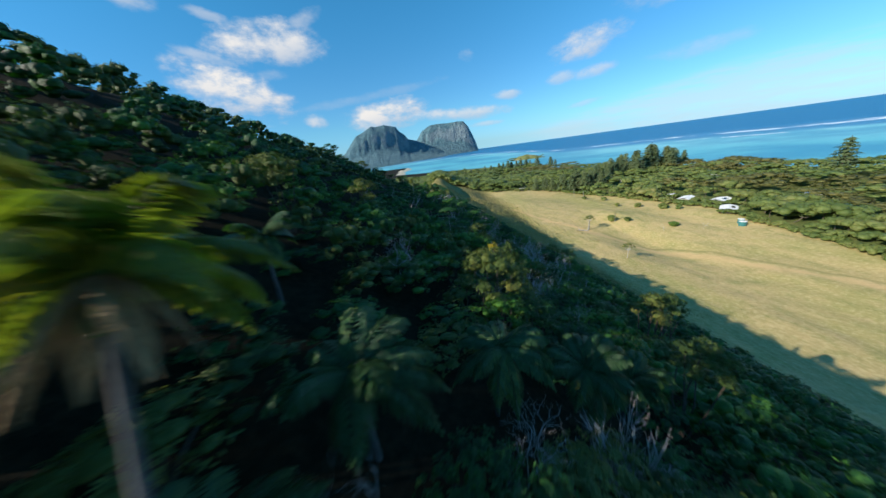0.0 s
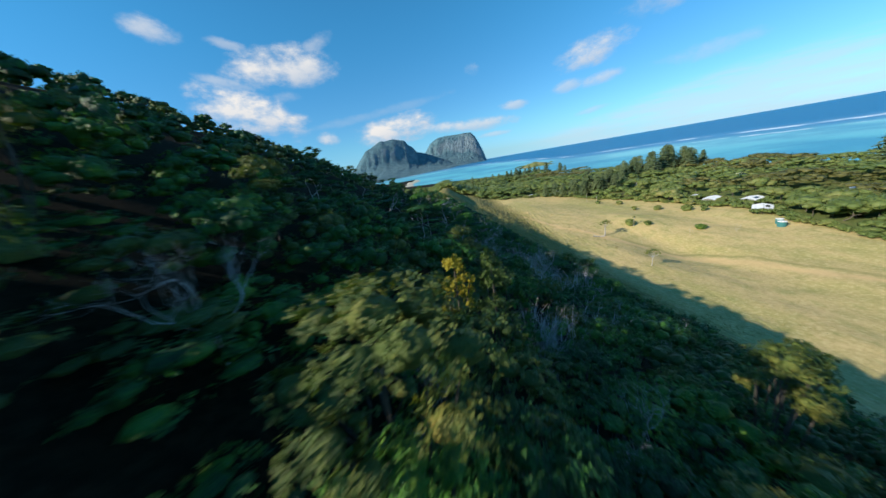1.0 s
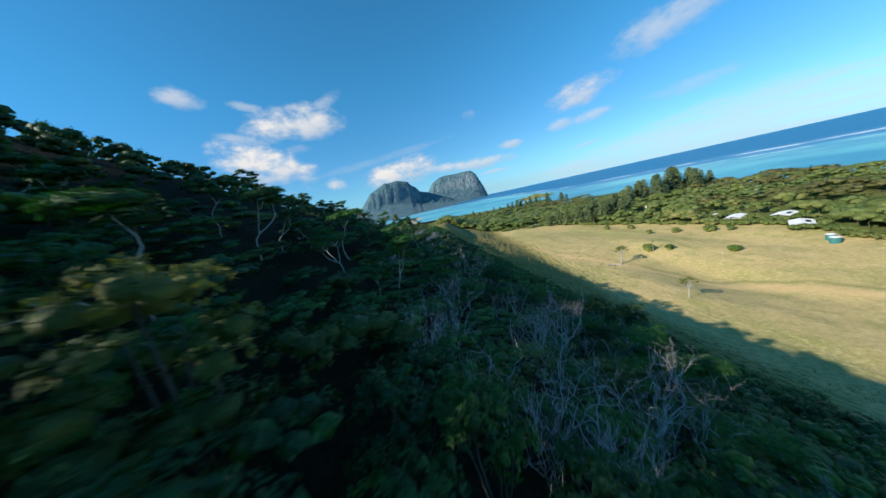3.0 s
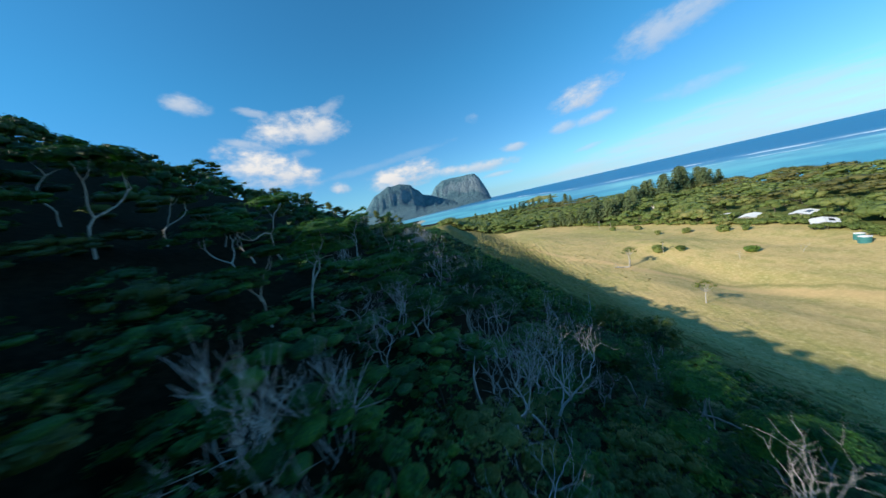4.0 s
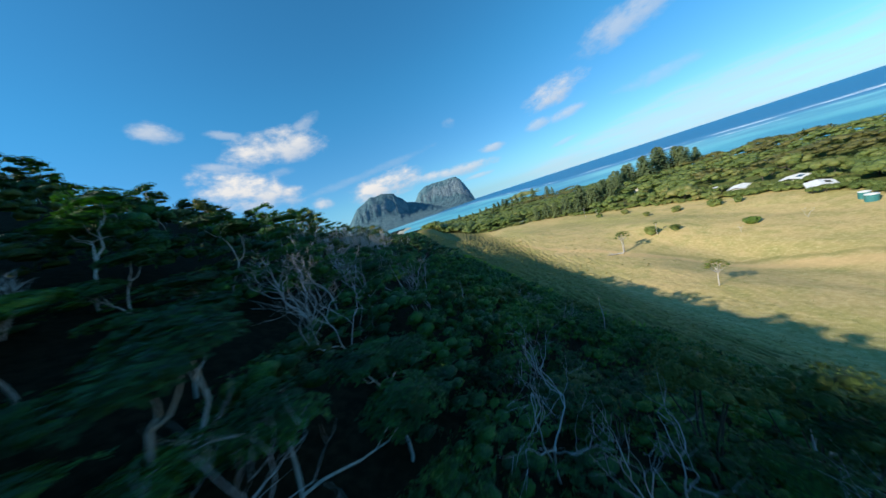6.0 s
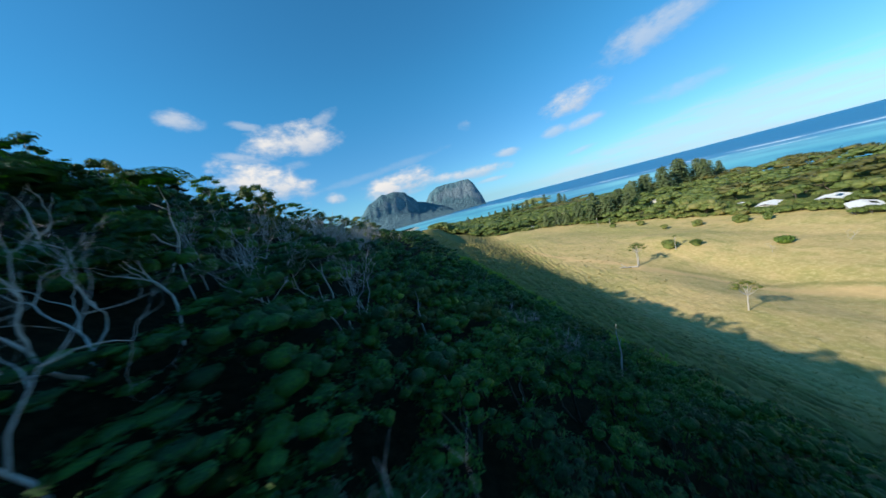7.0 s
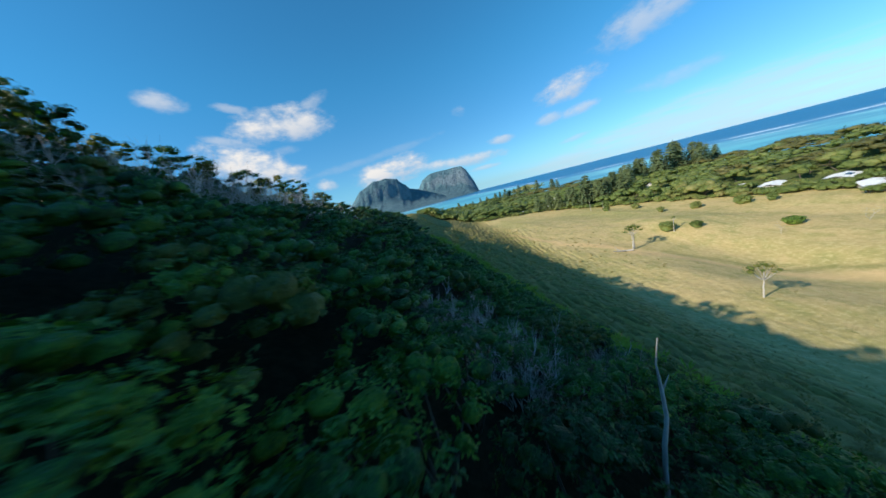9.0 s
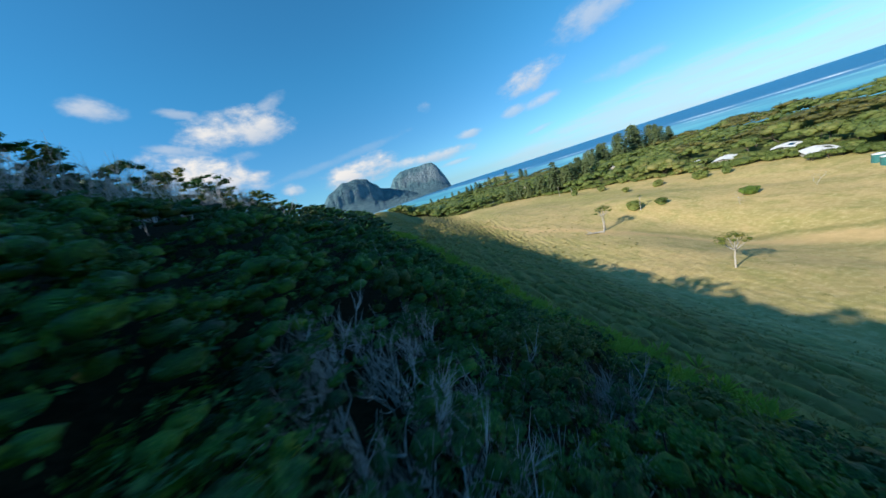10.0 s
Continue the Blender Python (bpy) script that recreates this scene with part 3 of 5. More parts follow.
def umbrella_kind(seed, points, per, length, width, mat, bark, height=4.2, depth=2, pads=0.75):
    """A crooked, pale-stemmed tree whose flat pads of leaves sit at the ends of its limbs."""
    r = np.random.default_rng(seed)
    wood, crown, ends = Shape(), Shape(), []
    lean = np.array([r.normal(0, 0.25), r.normal(0, 0.25), 1])
    limb(wood, r, (0, 0, -0.2), lean, height * 0.42, 0.055, depth, ends, 0.45, 0.10, 7, 2, 0.72, 0.85)
    e = np.array([p for p, _ in ends])
    e[:, 2] *= height * 0.93 / max(e[:, 2].max(), 0.1) if e[:, 2].max() > height else 1
    ls = [(p + np.array([0, 0, 0.1]), (pads * r.uniform(0.7, 1.25), pads * r.uniform(0.7, 1.25), pads * 0.36)) for p in e]
    for c, q in ls:
        crown.dimpled(c, np.array(q) * 0.66, r, 4, 7, 0.16, 1.9)
    p, o = on_lobes(ls, points, r, under=-0.05)
    crown.leaves(p, unit(o + np.array([0, 0, 0.5])), r, length, width, per)
    return wood.mesh("trunk", bark, True), crown.mesh("crown", mat)


def bare_kind(seed, height, depth, radius=0.1, forks=2, spread=0.8, kink=0.5, upright=0.36):
    """A leafless grey tree: a crooked trunk and its main branches."""
    r = np.random.default_rng(seed)
    trunk, d = Shape(), unit(np.array([r.normal(0, 0.15), r.normal(0, 0.15), 1.0]))
    pts = [np.array([0, 0, -0.3])]
    for _ in range(6):
        d = unit(d + r.normal(0, kink, 3) * 0.4 + np.array([0, 0, 0.14]))
        pts.append(pts[-1] + d * height * upright / 6)
    trunk.tube(pts, radius * np.linspace(1.1, 0.72, 7), 8)
    parts = [("trunk", trunk.mesh("trunk", DEAD_WOOD, True))]
    for i in range(forks + 1):
        s, ends = Shape(), []
        side = unit(np.cross(d, np.array([math.cos(2.1 * i + seed), math.sin(2.1 * i + seed), 0.1])))
        limb(s, r, pts[-1] if i < 2 else pts[-3], unit(d + side * spread * r.uniform(0.6, 1.1)), height * 0.27 * r.uniform(0.8, 1.2), radius * 0.62, depth - 1, ends, kink, 0.14, 6, forks, 0.74, spread)
        for q, e in ends:
            for _ in range(2):
                w_ = unit(e + r.normal(0, 0.55, 3) + np.array([0, 0, 0.25])) * height * r.uniform(0.07, 0.14)
                s.tube([q, q + w_ * 0.5 + r.normal(0, 0.03, 3), q + w_], [radius * 0.11, radius * 0.08, radius * 0.03], 3)
        parts.append(("branch", s.mesh("branch", DEAD_WOOD, True)))
    return parts


def brush_kind(seed, stems=15, height=1.8, rad=0.0085):
    """A clump of dry, bare stems with fine twigs."""
    r = np.random.default_rng(seed)
    parts = []
    for k in range(stems):
        s, a = Shape(), 2.4 * k
        d = unit(np.array([math.cos(a) * 0.8 * r.random() + r.normal(0, 0.2), math.sin(a) * 0.8 * r.random() + r.normal(0, 0.2), 1.0]))
        p0, h = np.array([r.normal(0, 0.22), r.normal(0, 0.22), 0.0]), height * r.uniform(0.65, 1.15)
        pts = [p0 + d * h * q + (r.normal(0, 0.11, 3) + np.array([d[0], d[1], 0]) * q * 0.25) * min(1, q * 4) for q in (0, 0.3, 0.55, 0.8, 1)]
        s.tube(pts, np.array([2.0, 1.6, 1.2, 0.8, 0.35]) * rad, 3)
        for _ in range(12):
            b = pts[r.integers(1, 4)]
            q = unit(d + r.normal(0, 0.45, 3)) * h * r.uniform(0.15, 0.42)
            s.tube([b, b + q * 0.5 + r.normal(0, 0.03, 3), b + q], np.array([0.9, 0.6, 0.3]) * rad, 3)
        parts.append(("stem", s.mesh("stem", TWIG)))
    return parts


def palm_kind(seed, trunk_h=3.2, fronds=13, span=2.2, old=0, curve=0.05, green=None, girth=1.0):
    """A feather palm: ringed trunk, green shaft and arching fronds of many leaflets."""
    r = np.random.default_rng(seed)
    trunk, shaft = Shape(), Shape()
    zs = np.linspace(-0.3, trunk_h, 16)
    bend = r.normal(0, curve, 2)
    pts = np.stack([bend[0] * np.clip(zs, 0, 9) ** 1.3, bend[1] * np.clip(zs, 0, 9) ** 1.3, zs], 1)
    trunk.tube(pts, 0.085 * girth * (1 + 0.10 * (np.arange(16) % 2)) * np.linspace(1.2, 0.9, 16), 8)
    top = pts[-1]
    shaft.tube([top, top + (0, 0, 0.3), top + (0, 0, 0.7)], [0.10, 0.115, 0.06], 8)
    parts = [("trunk", trunk.mesh("trunk", PALM_BARK, True)), ("shaft", shaft.mesh("shaft", LEAF_PALM, True), "smooth green crown shaft")]
    for i in range(fronds):
        f, whole = Shape(), span
        span = whole * (0.45 if i < old else 1.0)
        a, climb = 2.4 * i + r.normal(0, 0.15), r.uniform(0.15, 1.15) if i >= old else -0.7
        s = np.linspace(0, 1, 15)
        out = span * (s * math.cos(climb * 0.8) - 0.10 * s ** 3)
        up_ = span * (s * math.sin(climb) * 0.95 - (0.62 - 0.1 * climb) * s ** 2.3)
        rib = top + np.array([0, 0, 0.6]) + np.stack([np.cos(a) * out, np.sin(a) * out, up_], 1)
        f.tube(rib, 0.022 * (1.1 - s), 3)
        d = unit(np.gradient(rib, axis=0))
        side = np.array([-math.sin(a), math.cos(a), 0.0])
        q = np.repeat(np.arange(1, 15), 3)
        base = rib[q] + d[q] * (np.tile([-0.05, 0.0, 0.05], 14) * span)[:, None]
        ln = span * 0.24 * np.sin(np.clip(s[q] * 0.86 + 0.16, 0, 1) * np.pi) + 0.08
        for sg in (-1, 1):
            way = unit(side * sg + d[q] * 0.9 + np.array([0, 0, -0.45]) + r.normal(0, 0.06, (len(q), 3)))
            mid, tip = base + way * ln[:, None] * 0.55, base + way * ln[:, None] + np.array([0, 0, -0.16]) * ln[:, None] * 1.6
            wd = d[q] * 0.062 * span / 2
            f.quads(np.stack([base, mid - wd, tip, mid + wd], 1), np.arange(len(q) * 4).reshape(-1, 4))
        dry, span = i < old, whole
        parts.append(("frond", f.mesh("frond", DRY_FROND if dry else green or LEAF_PALM), *(["dead brown hanging frond"] if dry else [])))
    return parts


FINE = [finished(dome_kind(210 + i, LEAF_DARK if i < 4 else LEAF_OLIVE, 185, 9, (0.145, 0.062), spread=1.25 + 0.1 * (i % 3), core=0.42)) for i in range(6)]
NEAR = [finished(dome_kind(10 + i, LEAF_DARK if i < 4 else LEAF_OLIVE, 140, 8, (0.165, 0.072), spread=1.25 + 0.1 * (i % 3), core=0.44)) for i in range(6)]
MIDDLE = [dome_kind(30 + i, None, 84, 6, (0.20, 0.09), spread=1.35 + 0.1 * (i % 3), grain=(4, 7), rings=(4, 6), core=0.62)[1].arrays() for i in range(6)]
UMBRELLA = [umbrella_kind(50 + i, 420, 6, 0.13, 0.058, LEAF_DARK, BARK_PALE) for i in range(5)]
BARE = [bare_kind(70 + i, (6.0, 3.9, 3.3, 4.4, 3.5)[i], 4, 0.05 if i in (0, 3) else 0.036, upright=(0.40, 0.34, 0.3, 0.38, 0.36)[i], kink=0.45, spread=0.9) for i in range(5)]


def great_bare_tree(seed):
    """A bare tree whose two stems part into a wide, flat, crooked crown."""
    rr = np.random.default_rng(seed)
    parts = []
    for sg in (-1, 1):
        t_ = Shape()
        pts = [np.array([0.05 * sg, 0, -0.3])]
        d = unit(np.array([0.22 * sg, 0.10 * sg, 1.0]))
        for i in range(7):
            d = unit(d + rr.normal(0, 0.10, 3) + np.array([0, 0, 0.05]))
            pts.append(pts[-1] + d * 0.36)
        t_.tube(pts, 0.075 * np.linspace(1.15, 0.6, 8), 8)
        parts.append(("trunk", t_.mesh("trunk", DEAD_WOOD, True)))
        for k in range(4):
            s, ends = Shape(), []
            a = 1.57 * k + 0.6 * sg
            limb(s, rr, pts[-1] if k < 3 else pts[-3], unit(np.array([math.cos(a) * 1.15, math.sin(a) * 1.15, 1.0])), 1.0, 0.044, 4, ends, 0.45, 0.2, 6, 2, 0.74, 0.75)
            for q, e in ends:
                w_ = unit(e + rr.normal(0, 0.5, 3) + np.array([0, 0, 0.3])) * rr.uniform(0.25, 0.5)
                s.tube([q, q + w_ * 0.5 + rr.normal(0, 0.04, 3), q + w_], [0.007, 0.005, 0.002], 3)
            parts.append(("branch", s.mesh("branch", DEAD_WOOD, True)))
    return parts


BARE.append(great_bare_tree(77))
BRUSH = [brush_kind(90 + i) for i in range(3)]

A0, A1 = np.array([0.0, 0.0]), np.array([29.0, 74.0])


def off_line(x, y):
    """Distance from the middle line of the hillside strip flown over."""
    d = A1 - A0
    t = np.clip(((x - A0[0]) * d[0] + (y - A0[1]) * d[1]) / (d @ d), -0.05, 1.25)
    return math.hypot(x - A0[0] - t * d[0], y - A0[1] - t * d[1])


def scatter(box, gap, test, r, tries):
    """Points at least gap(x, y) apart inside the box where the test holds."""
    x0, y0, x1, y1 = box
    cell, taken, out = 1.0, {}, []
    for _ in range(tries):
        x, y = r.uniform(x0, x1), r.uniform(y0, y1)
        if not test(x, y):
            continue
        g = gap(x, y)
        i, j, n_ = int(x // cell), int(y // cell), int(g // cell) + 1
        if all(math.hypot(x - a, y - b) >= g for u in range(i - n_, i + n_ + 1) for v in range(j - n_, j + n_ + 1) for a, b in taken.get((u, v), ())):
            taken.setdefault((i, j), []).append((x, y))
            out.append((x, y))
    return out


def gap_at(x, y):
    d = off_line(x, y)
    return 1.75 if d < 13 else (2.3 if d < 26 else 3.7)


def in_wood(x, y):
    return x < wood_edge(y) - 0.8


def mass(name, kinds, places, mat, label, category="woods", smooth=False):
    """Many plants joined into one object. places: kind, x, y, z, turn, width and height."""
    vs, fs, n0 = [], [], 0
    for k, x, y, z, a, s, h in places:
        v, f = kinds[k]
        c_, s_ = math.cos(a) * s, math.sin(a) * s
        vs.append(np.stack([v[:, 0] * c_ - v[:, 1] * s_ + x, v[:, 0] * s_ + v[:, 1] * c_ + y, v[:, 2] * h + z], 1))
        fs.append(f + n0)
        n0 += len(v)
    ob = new(name, mesh_of(name, np.concatenate(vs), np.concatenate(fs), mat, smooth))
    return tagged(ob, label, category, kind="stuff")


def floor_at(x, y):
    return float(ground_z(np.array(float(x)), np.array(float(y))))


r = np.random.default_rng(21)
# x, y, height of the crown's middle above sea level, turn, size, dead fronds
PALMS = [(-1.9, 3.9, 63.6, 0.0, 1.0, 0), (1.5, 6.4, 61.4, 0.6, 0.9, 0), (4.9, 6.7, 59.5, 1.7, 1.0, 0), (6.9, 7.4, 58.3, 2.4, 0.9, 1), (-6.4, 9.1, 65.5, 1.2, 0.9, 0), (-2.9, 0.9, 63.2, 1.2, 0.9, 0)]
# x, y, kind, size
BARE_SPOTS = [(12.8, 59.0, 0, 6.0), (10.0, 62.0, 3, 5.4), (15.0, 69.3, 3, 5.2), (9.6, 69.4, 4, 5.6), (14.9, 43.2, 5, 4.9), (14.2, 46.0, 3, 3.7), (15.2, 47.6, 0, 4.0), (15.0, 45.6, 2, 3.5), (16.0, 46.9, 4, 3.6), (16.9, 46.4, 1, 3.0), (13.4, 45.5, 2, 3.0), (18.6, 47.0, 4, 3.0), (8.6, 46.6, 3, 3.7), (14.1, 50.2, 4, 4.6), (9.0, 43.8, 1, 3.2), (7.4, 45.4, 2, 3.2), (8.8, 47.0, 1, 3.8), (13.0, 44.9, 2, 3.4), (14.3, 49.9, 3, 4.4), (18.9, 55.2, 1, 5.0), (20.9, 53.9, 3, 5.2), (25.1, 52.0, 4, 4.8),
              (14.9, 35.6, 1, 5.0), (18.7, 37.1, 4, 4.2), (9.9, 35.2, 2, 3.8), (13.1, 37.3, 4, 4.2), (13.0, 34.0, 2, 4.4), (11.2, 67.6, 1, 4.6), (9.6, 62.3, 2, 4.8), (7.4, 71.5, 2, 3.8), (13.6, 72.0, 4, 5.0), (6.7, 69.7, 1, 4.4),
              (9.3, 80.2, 1, 3.8), (8.4, 74.0, 0, 3.4), (8.6, 94.9, 4, 4.4), (3.4, 83.6, 4, 4.3), (6.0, 79.0, 2, 4.0), (1.0, 76.0, 0, 4.6), (-1.5, 88.0, 1, 4.6), (5.0, 92.0, 2, 4.4), (2.0, 100.0, 1, 4.6), (6.5, 97.0, 4, 4.4), (-3.5, 92.5, 2, 4.6), (-7.0, 97.5, 1, 4.2), (0.5, 105.5, 2, 5.6), (3.5, 110.0, 4, 5.2), (4.0, 117.0, 2, 5.4), (-10.5, 93.0, 4, 4.4), (7.0, 122.0, 1, 5.0),
              (-2.4, 14.9, 1, 3.7), (8.8, 15.0, 1, 3.4), (8.7, 20.7, 2, 3.4), (17.7, 38.0, 1, 5.0), (19.4, 33.0, 1, 3.6), (19.5, 27.5, 4, 4.6), (1.6, 3.8, 2, 2.6), (2.3, 4.5, 4, 2.9), (-1.4, 2.2, 2, 2.5)]
# pale-stemmed trees with pads of leaves: x, y, kind, height
LEAFY_SPOTS = [(12.6, 50.9, 0, 4.8), (21.6, 48.9, 1, 4.9), (8.6, 50.5, 2, 5.0), (9.4, 48.4, 3, 4.2), (19.8, 48.6, 4, 4.4), (13.9, 70.1, 0, 5.6), (6.1, 68.6, 2, 6.2), (10.0, 64.4, 1, 5.0), (0.7, 33.9, 2, 5.0), (-3.8, 45.7, 0, 5.2), (5.0, 46.5, 1, 5.0), (27.6, 56.1, 3, 5.0), (23.5, 47.0, 4, 4.8), (2.5, 60.0, 1, 5.4), (4.0, 65.0, 3, 5.4), (-1.0, 55.0, 4, 5.4), (24.0, 41.5, 0, 4.8), (21.0, 44.5, 2, 4.8)]
# x, y, top above sea level, kind: trees that stand above the rest
# the last two, mostly out of view, are added to shade the slope
TALL = [(2.6, 12.6, 62.6, 4), (2.6, 20.0, 59.4, 4), (5.8, 22.6, 58.9, 4), (4.5, 31.0, 58.9, 5), (17.7, 18.5, 54.3, 4), (15.9, 17.3, 55.1, 5), (19.7, 19.8, 53.2, 4), (27.5, 55.5, 43.6, 4), (24.6, 56.5, 44.8, 5), (11.0, 8.5, 58.6, 5), (-9.7, 17.5, 69.0, 5), (-6.5, 25.0, 66.2, 4), (-10.0, 1.4, 70.9, 5), (-10.2, 3.6, 70.8, 4)]
BRUSH_SPOTS = [(26.0, 75.6), (27.2, 75.4), (28.0, 76.4), (28.9, 75.8), (24.6, 78.0), (25.6, 79.5), (26.9, 78.2), (24.0, 80.5), (26.5, 81.5), (28.5, 79.0), (5.4, 5.0), (5.0, 4.3), (2.9, 14.8), (7.4, 20.8), (8.2, 21.9), (7.9, 19.6), (11.5, 34.0), (13.4, 33.4), (7.5, 38.6), (8.6, 39.6),
               (2.4, 93.5), (1.9, 96.8), (3.0, 99.4), (2.2, 102.3), (3.6, 105.0), (2.8, 107.4), (3.9, 110.2), (2.9, 113.0), (3.8, 116.5), (2.6, 120.0), (1.6, 90.6), (4.4, 101.0), (12.0, 26.0), (14.5, 26.5), (16.0, 36.0), (3.0, 56.5), (31.5, 78.5), (33.0, 80.0)]
SNAGS = [(12.3, 43.2, 2.6, 0.06), (29.7, 72.2, 5.7, 0.06), (19.4, 66.3, 2.5, 0.04), (22.2, 67.4, 2.2, 0.035), (26.0, 50.0, 3.6, 0.06), (28.8, 56.4, 3.8, 0.06), (17.8, 70.5, 3.8, 0.06), (20.5, 46.5, 2.4, 0.035), (8.0, 68.0, 3.6, 0.045), (14.0, 68.5, 3.4, 0.04), (24.2, 93.0, 4.0, 0.042)]
room = [(p[0], p[1], 2.3) for p in PALMS] + [(p[0], p[1], 0.6) for p in BARE_SPOTS + LEAFY_SPOTS] + [(p[0], p[1], 1.0) for p in TALL] + [(p[0], p[1], 0.7) for p in BRUSH_SPOTS] + [(p[0], p[1], 0.9) for p in SNAGS]
low = [(14.9, 43.0, 2.6, 0.35), (-0.2, 11.0, 1.5, 0.42), (22.7, 70.9, 0.9, 0.62), (20.3, 48.2, 3.0, 0.45), (20.2, 53.6, 2.6, 0.5), (13.6, 50.0, 2.6, 0.5)] + [(p[0], p[1], 3.6, 0.5) for p in PALMS] + [(p[0], p[1], 1.9, 0.62) for p in BARE_SPOTS + LEAFY_SPOTS] + [(p[0], p[1], 1.6, 0.75) for p in BRUSH_SPOTS] + [(p[0], p[1], 1.5, 0.8) for p in SNAGS]
spots = scatter((-62, -3, 68, 135), gap_at, lambda x, y: in_wood(x, y) and all(math.hypot(x - a, y - b) > c for a, b, c in room), r, 30000)
spots.sort(key=lambda s: off_line(*s))
joined = {LEAF_DARK: [], LEAF_OLIVE: []}
near_count, thin_rows = 0, []
for x, y in spots:
    d, u, edge = off_line(x, y), r.random(), wood_edge(y) - x
    size, tall = r.uniform(0.8, 1.15) * (1.0 if d < 20 else 1.3), r.uniform(0.80, 1.06) if d < 20 else r.uniform(0.9, 1.12)
    if r.random() < 0.12 and d < 20:
        tall *= 0.7
    tall *= 1 + 0.16 * math.sin(x * 0.9 + 1.7 * math.sin(y * 0.31)) * math.sin(y * 0.83 + 1.1 * math.sin(x * 0.4))
    if edge < 7:
        tall *= 0.34 + 0.094 * max(edge, 0)
        size *= 0.72 + 0.04 * max(edge, 0)
    for a, b, c, h in low:
        if math.hypot(x - a, y - b) < c:
            tall *= h
            break
    late = 62 < y and d < 22
    open_wood = 36 < y < 62 and -12 < x < 30
    if open_wood:
        tall *= 0.66
    if open_wood and u < 0.15 and 5 < d < 30:
        t_, c_ = UMBRELLA[r.integers(5)]
        plant("tree", [("trunk", t_, "crooked pale grey stem"), ("crown", c_)], spot(x, y, 0.1, r.uniform(0, 6.28), 1.1, 1.0, r.normal(0, 0.05, 2)), "crooked pale-stemmed tree with flat pads of dark leaves", "tree", "hillside trees")
        continue
    # extra olive shrubs at low y stand in for sunlit crowns
    i = int(r.integers(4)) if u > (0.10 if late else 0.38 if y < 32 else 0.24) else 4 + int(r.integers(2))
    if near_count < 200 and y > -3:
        near_count += 1
        t_, c_ = (FINE if near_count < 105 else NEAR)[i]
        text, grp = ("dense rounded dark green shrub in the hillside wood", "dark hillside shrubs") if i < 4 else ("rounded olive-green shrub with yellowish leaf tips", "olive hillside shrubs")
        plant("shrub", [("trunk", t_), ("crown", c_)], spot(x, y, 0.1, r.uniform(0, 6.28), size, tall, r.normal(0, 0.05, 2)), text, "shrub", grp)
    elif d < 24:
        joined[LEAF_DARK if i < 4 else LEAF_OLIVE].append((i, x, y, floor_at(x, y) - 0.1, r.uniform(0, 6.28), size, tall))
    else:
        low_crest = 0.9 if y > 82 and x > -32 else 1.1 if y < 42 and x < -14 else 1.0
        thin_rows.append((int(r.integers(6)), x, y, floor_at(x, y) - 0.3, r.uniform(0, 6.28), 1.75 * size, 3.6 * tall * low_crest))
mass("hillside_scrub", MIDDLE, joined[LEAF_DARK], LEAF_DARK, "thick dark green scrub covering the hillside", smooth=True)
mass("olive_scrub", MIDDLE, joined[LEAF_OLIVE], LEAF_OLIVE, "olive-green scrub mixed into the hillside wood", smooth=True)
for i, (x, y, top, a, s, old) in enumerate(PALMS):
    h = (top - floor_at(x, y)) / s - 0.6
    plant("palm", palm_kind(200 + i, trunk_h=h, fronds=12 + i % 3 + old, old=old), spot(x, y, 0.1, a, s), "feather palm with arching green fronds and ringed grey trunk" if not old else "palm with green fronds above brown dead ones", "palm", "palms")
lean = Vector((-0.27, 0.57, 1.15)).to_track_quat("Z", "Y").to_matrix().to_4x4()
start_palm = plant("palm", palm_kind(231, trunk_h=4.6, fronds=20, span=1.75, old=6, curve=0.0, green=LEAF_PALM_SUNLIT, girth=0.6), Matrix.Translation((-2.75, 1.55, 66.75)) @ lean @ Matrix.Translation((0, 0, -5.0)), "leaning palm with sunlit fronds above brown dead ones", "palm", "palms")


def height_of(parts):
    return max(v.co.z for _, me, *_ in parts for v in me.vertices)


BARE_H, LEAFY_H = [height_of(k) for k in BARE], [height_of([("crown", c)]) for _, c in UMBRELLA]
for x, y, k, h in BARE_SPOTS:
    plant("bare_tree", BARE[k], spot(x, y, 0.1, r.uniform(0, 6.28), h / BARE_H[k], None, r.normal(0, 0.05, 2)), "leafless silver-grey tree with crooked forking limbs", "tree", "bare trees")
for x, y, k, h in LEAFY_SPOTS:
    t_, c_ = UMBRELLA[k]
    plant("tree", [("trunk", t_, "crooked pale grey stem"), ("crown", c_)], spot(x, y, 0.1, r.uniform(0, 6.28), h / LEAFY_H[k]), "crooked pale-stemmed tree with flat pads of dark leaves", "tree", "hillside trees")
for i, (x, y, top, k) in enumerate(TALL):
    h = max(1.6, top - floor_at(x, y))
    wide = 2.0 if i == 0 else 1.35 if y < 30 and x > 0 else (1.7 if x < 40 else 1.5)
    t_, c_ = finished(dome_kind(240 + i, LEAF_OLIVE, int(190 * wide), 9, (0.135, 0.058), top=h, spread=wide * 0.8, deep=min(2.0, h * 0.55)))
    plant("tree", [("trunk", t_), ("crown", c_)], spot(x, y, 0.1, r.uniform(0, 6.28)), "tall olive-green tree standing above the scrub" if h > 2.6 else "sunlit olive-green bush at the wood's lower edge", "tree" if h > 2.6 else "bush", "tall hillside trees" if h > 2.6 else "sunlit bushes")
LEAF_GOLD = leaf_material("golden_leaf", [(0.0, (0.09, 0.12, 0.015)), (0.4, (0.24, 0.22, 0.015)), (1.0, (0.46, 0.36, 0.02))])
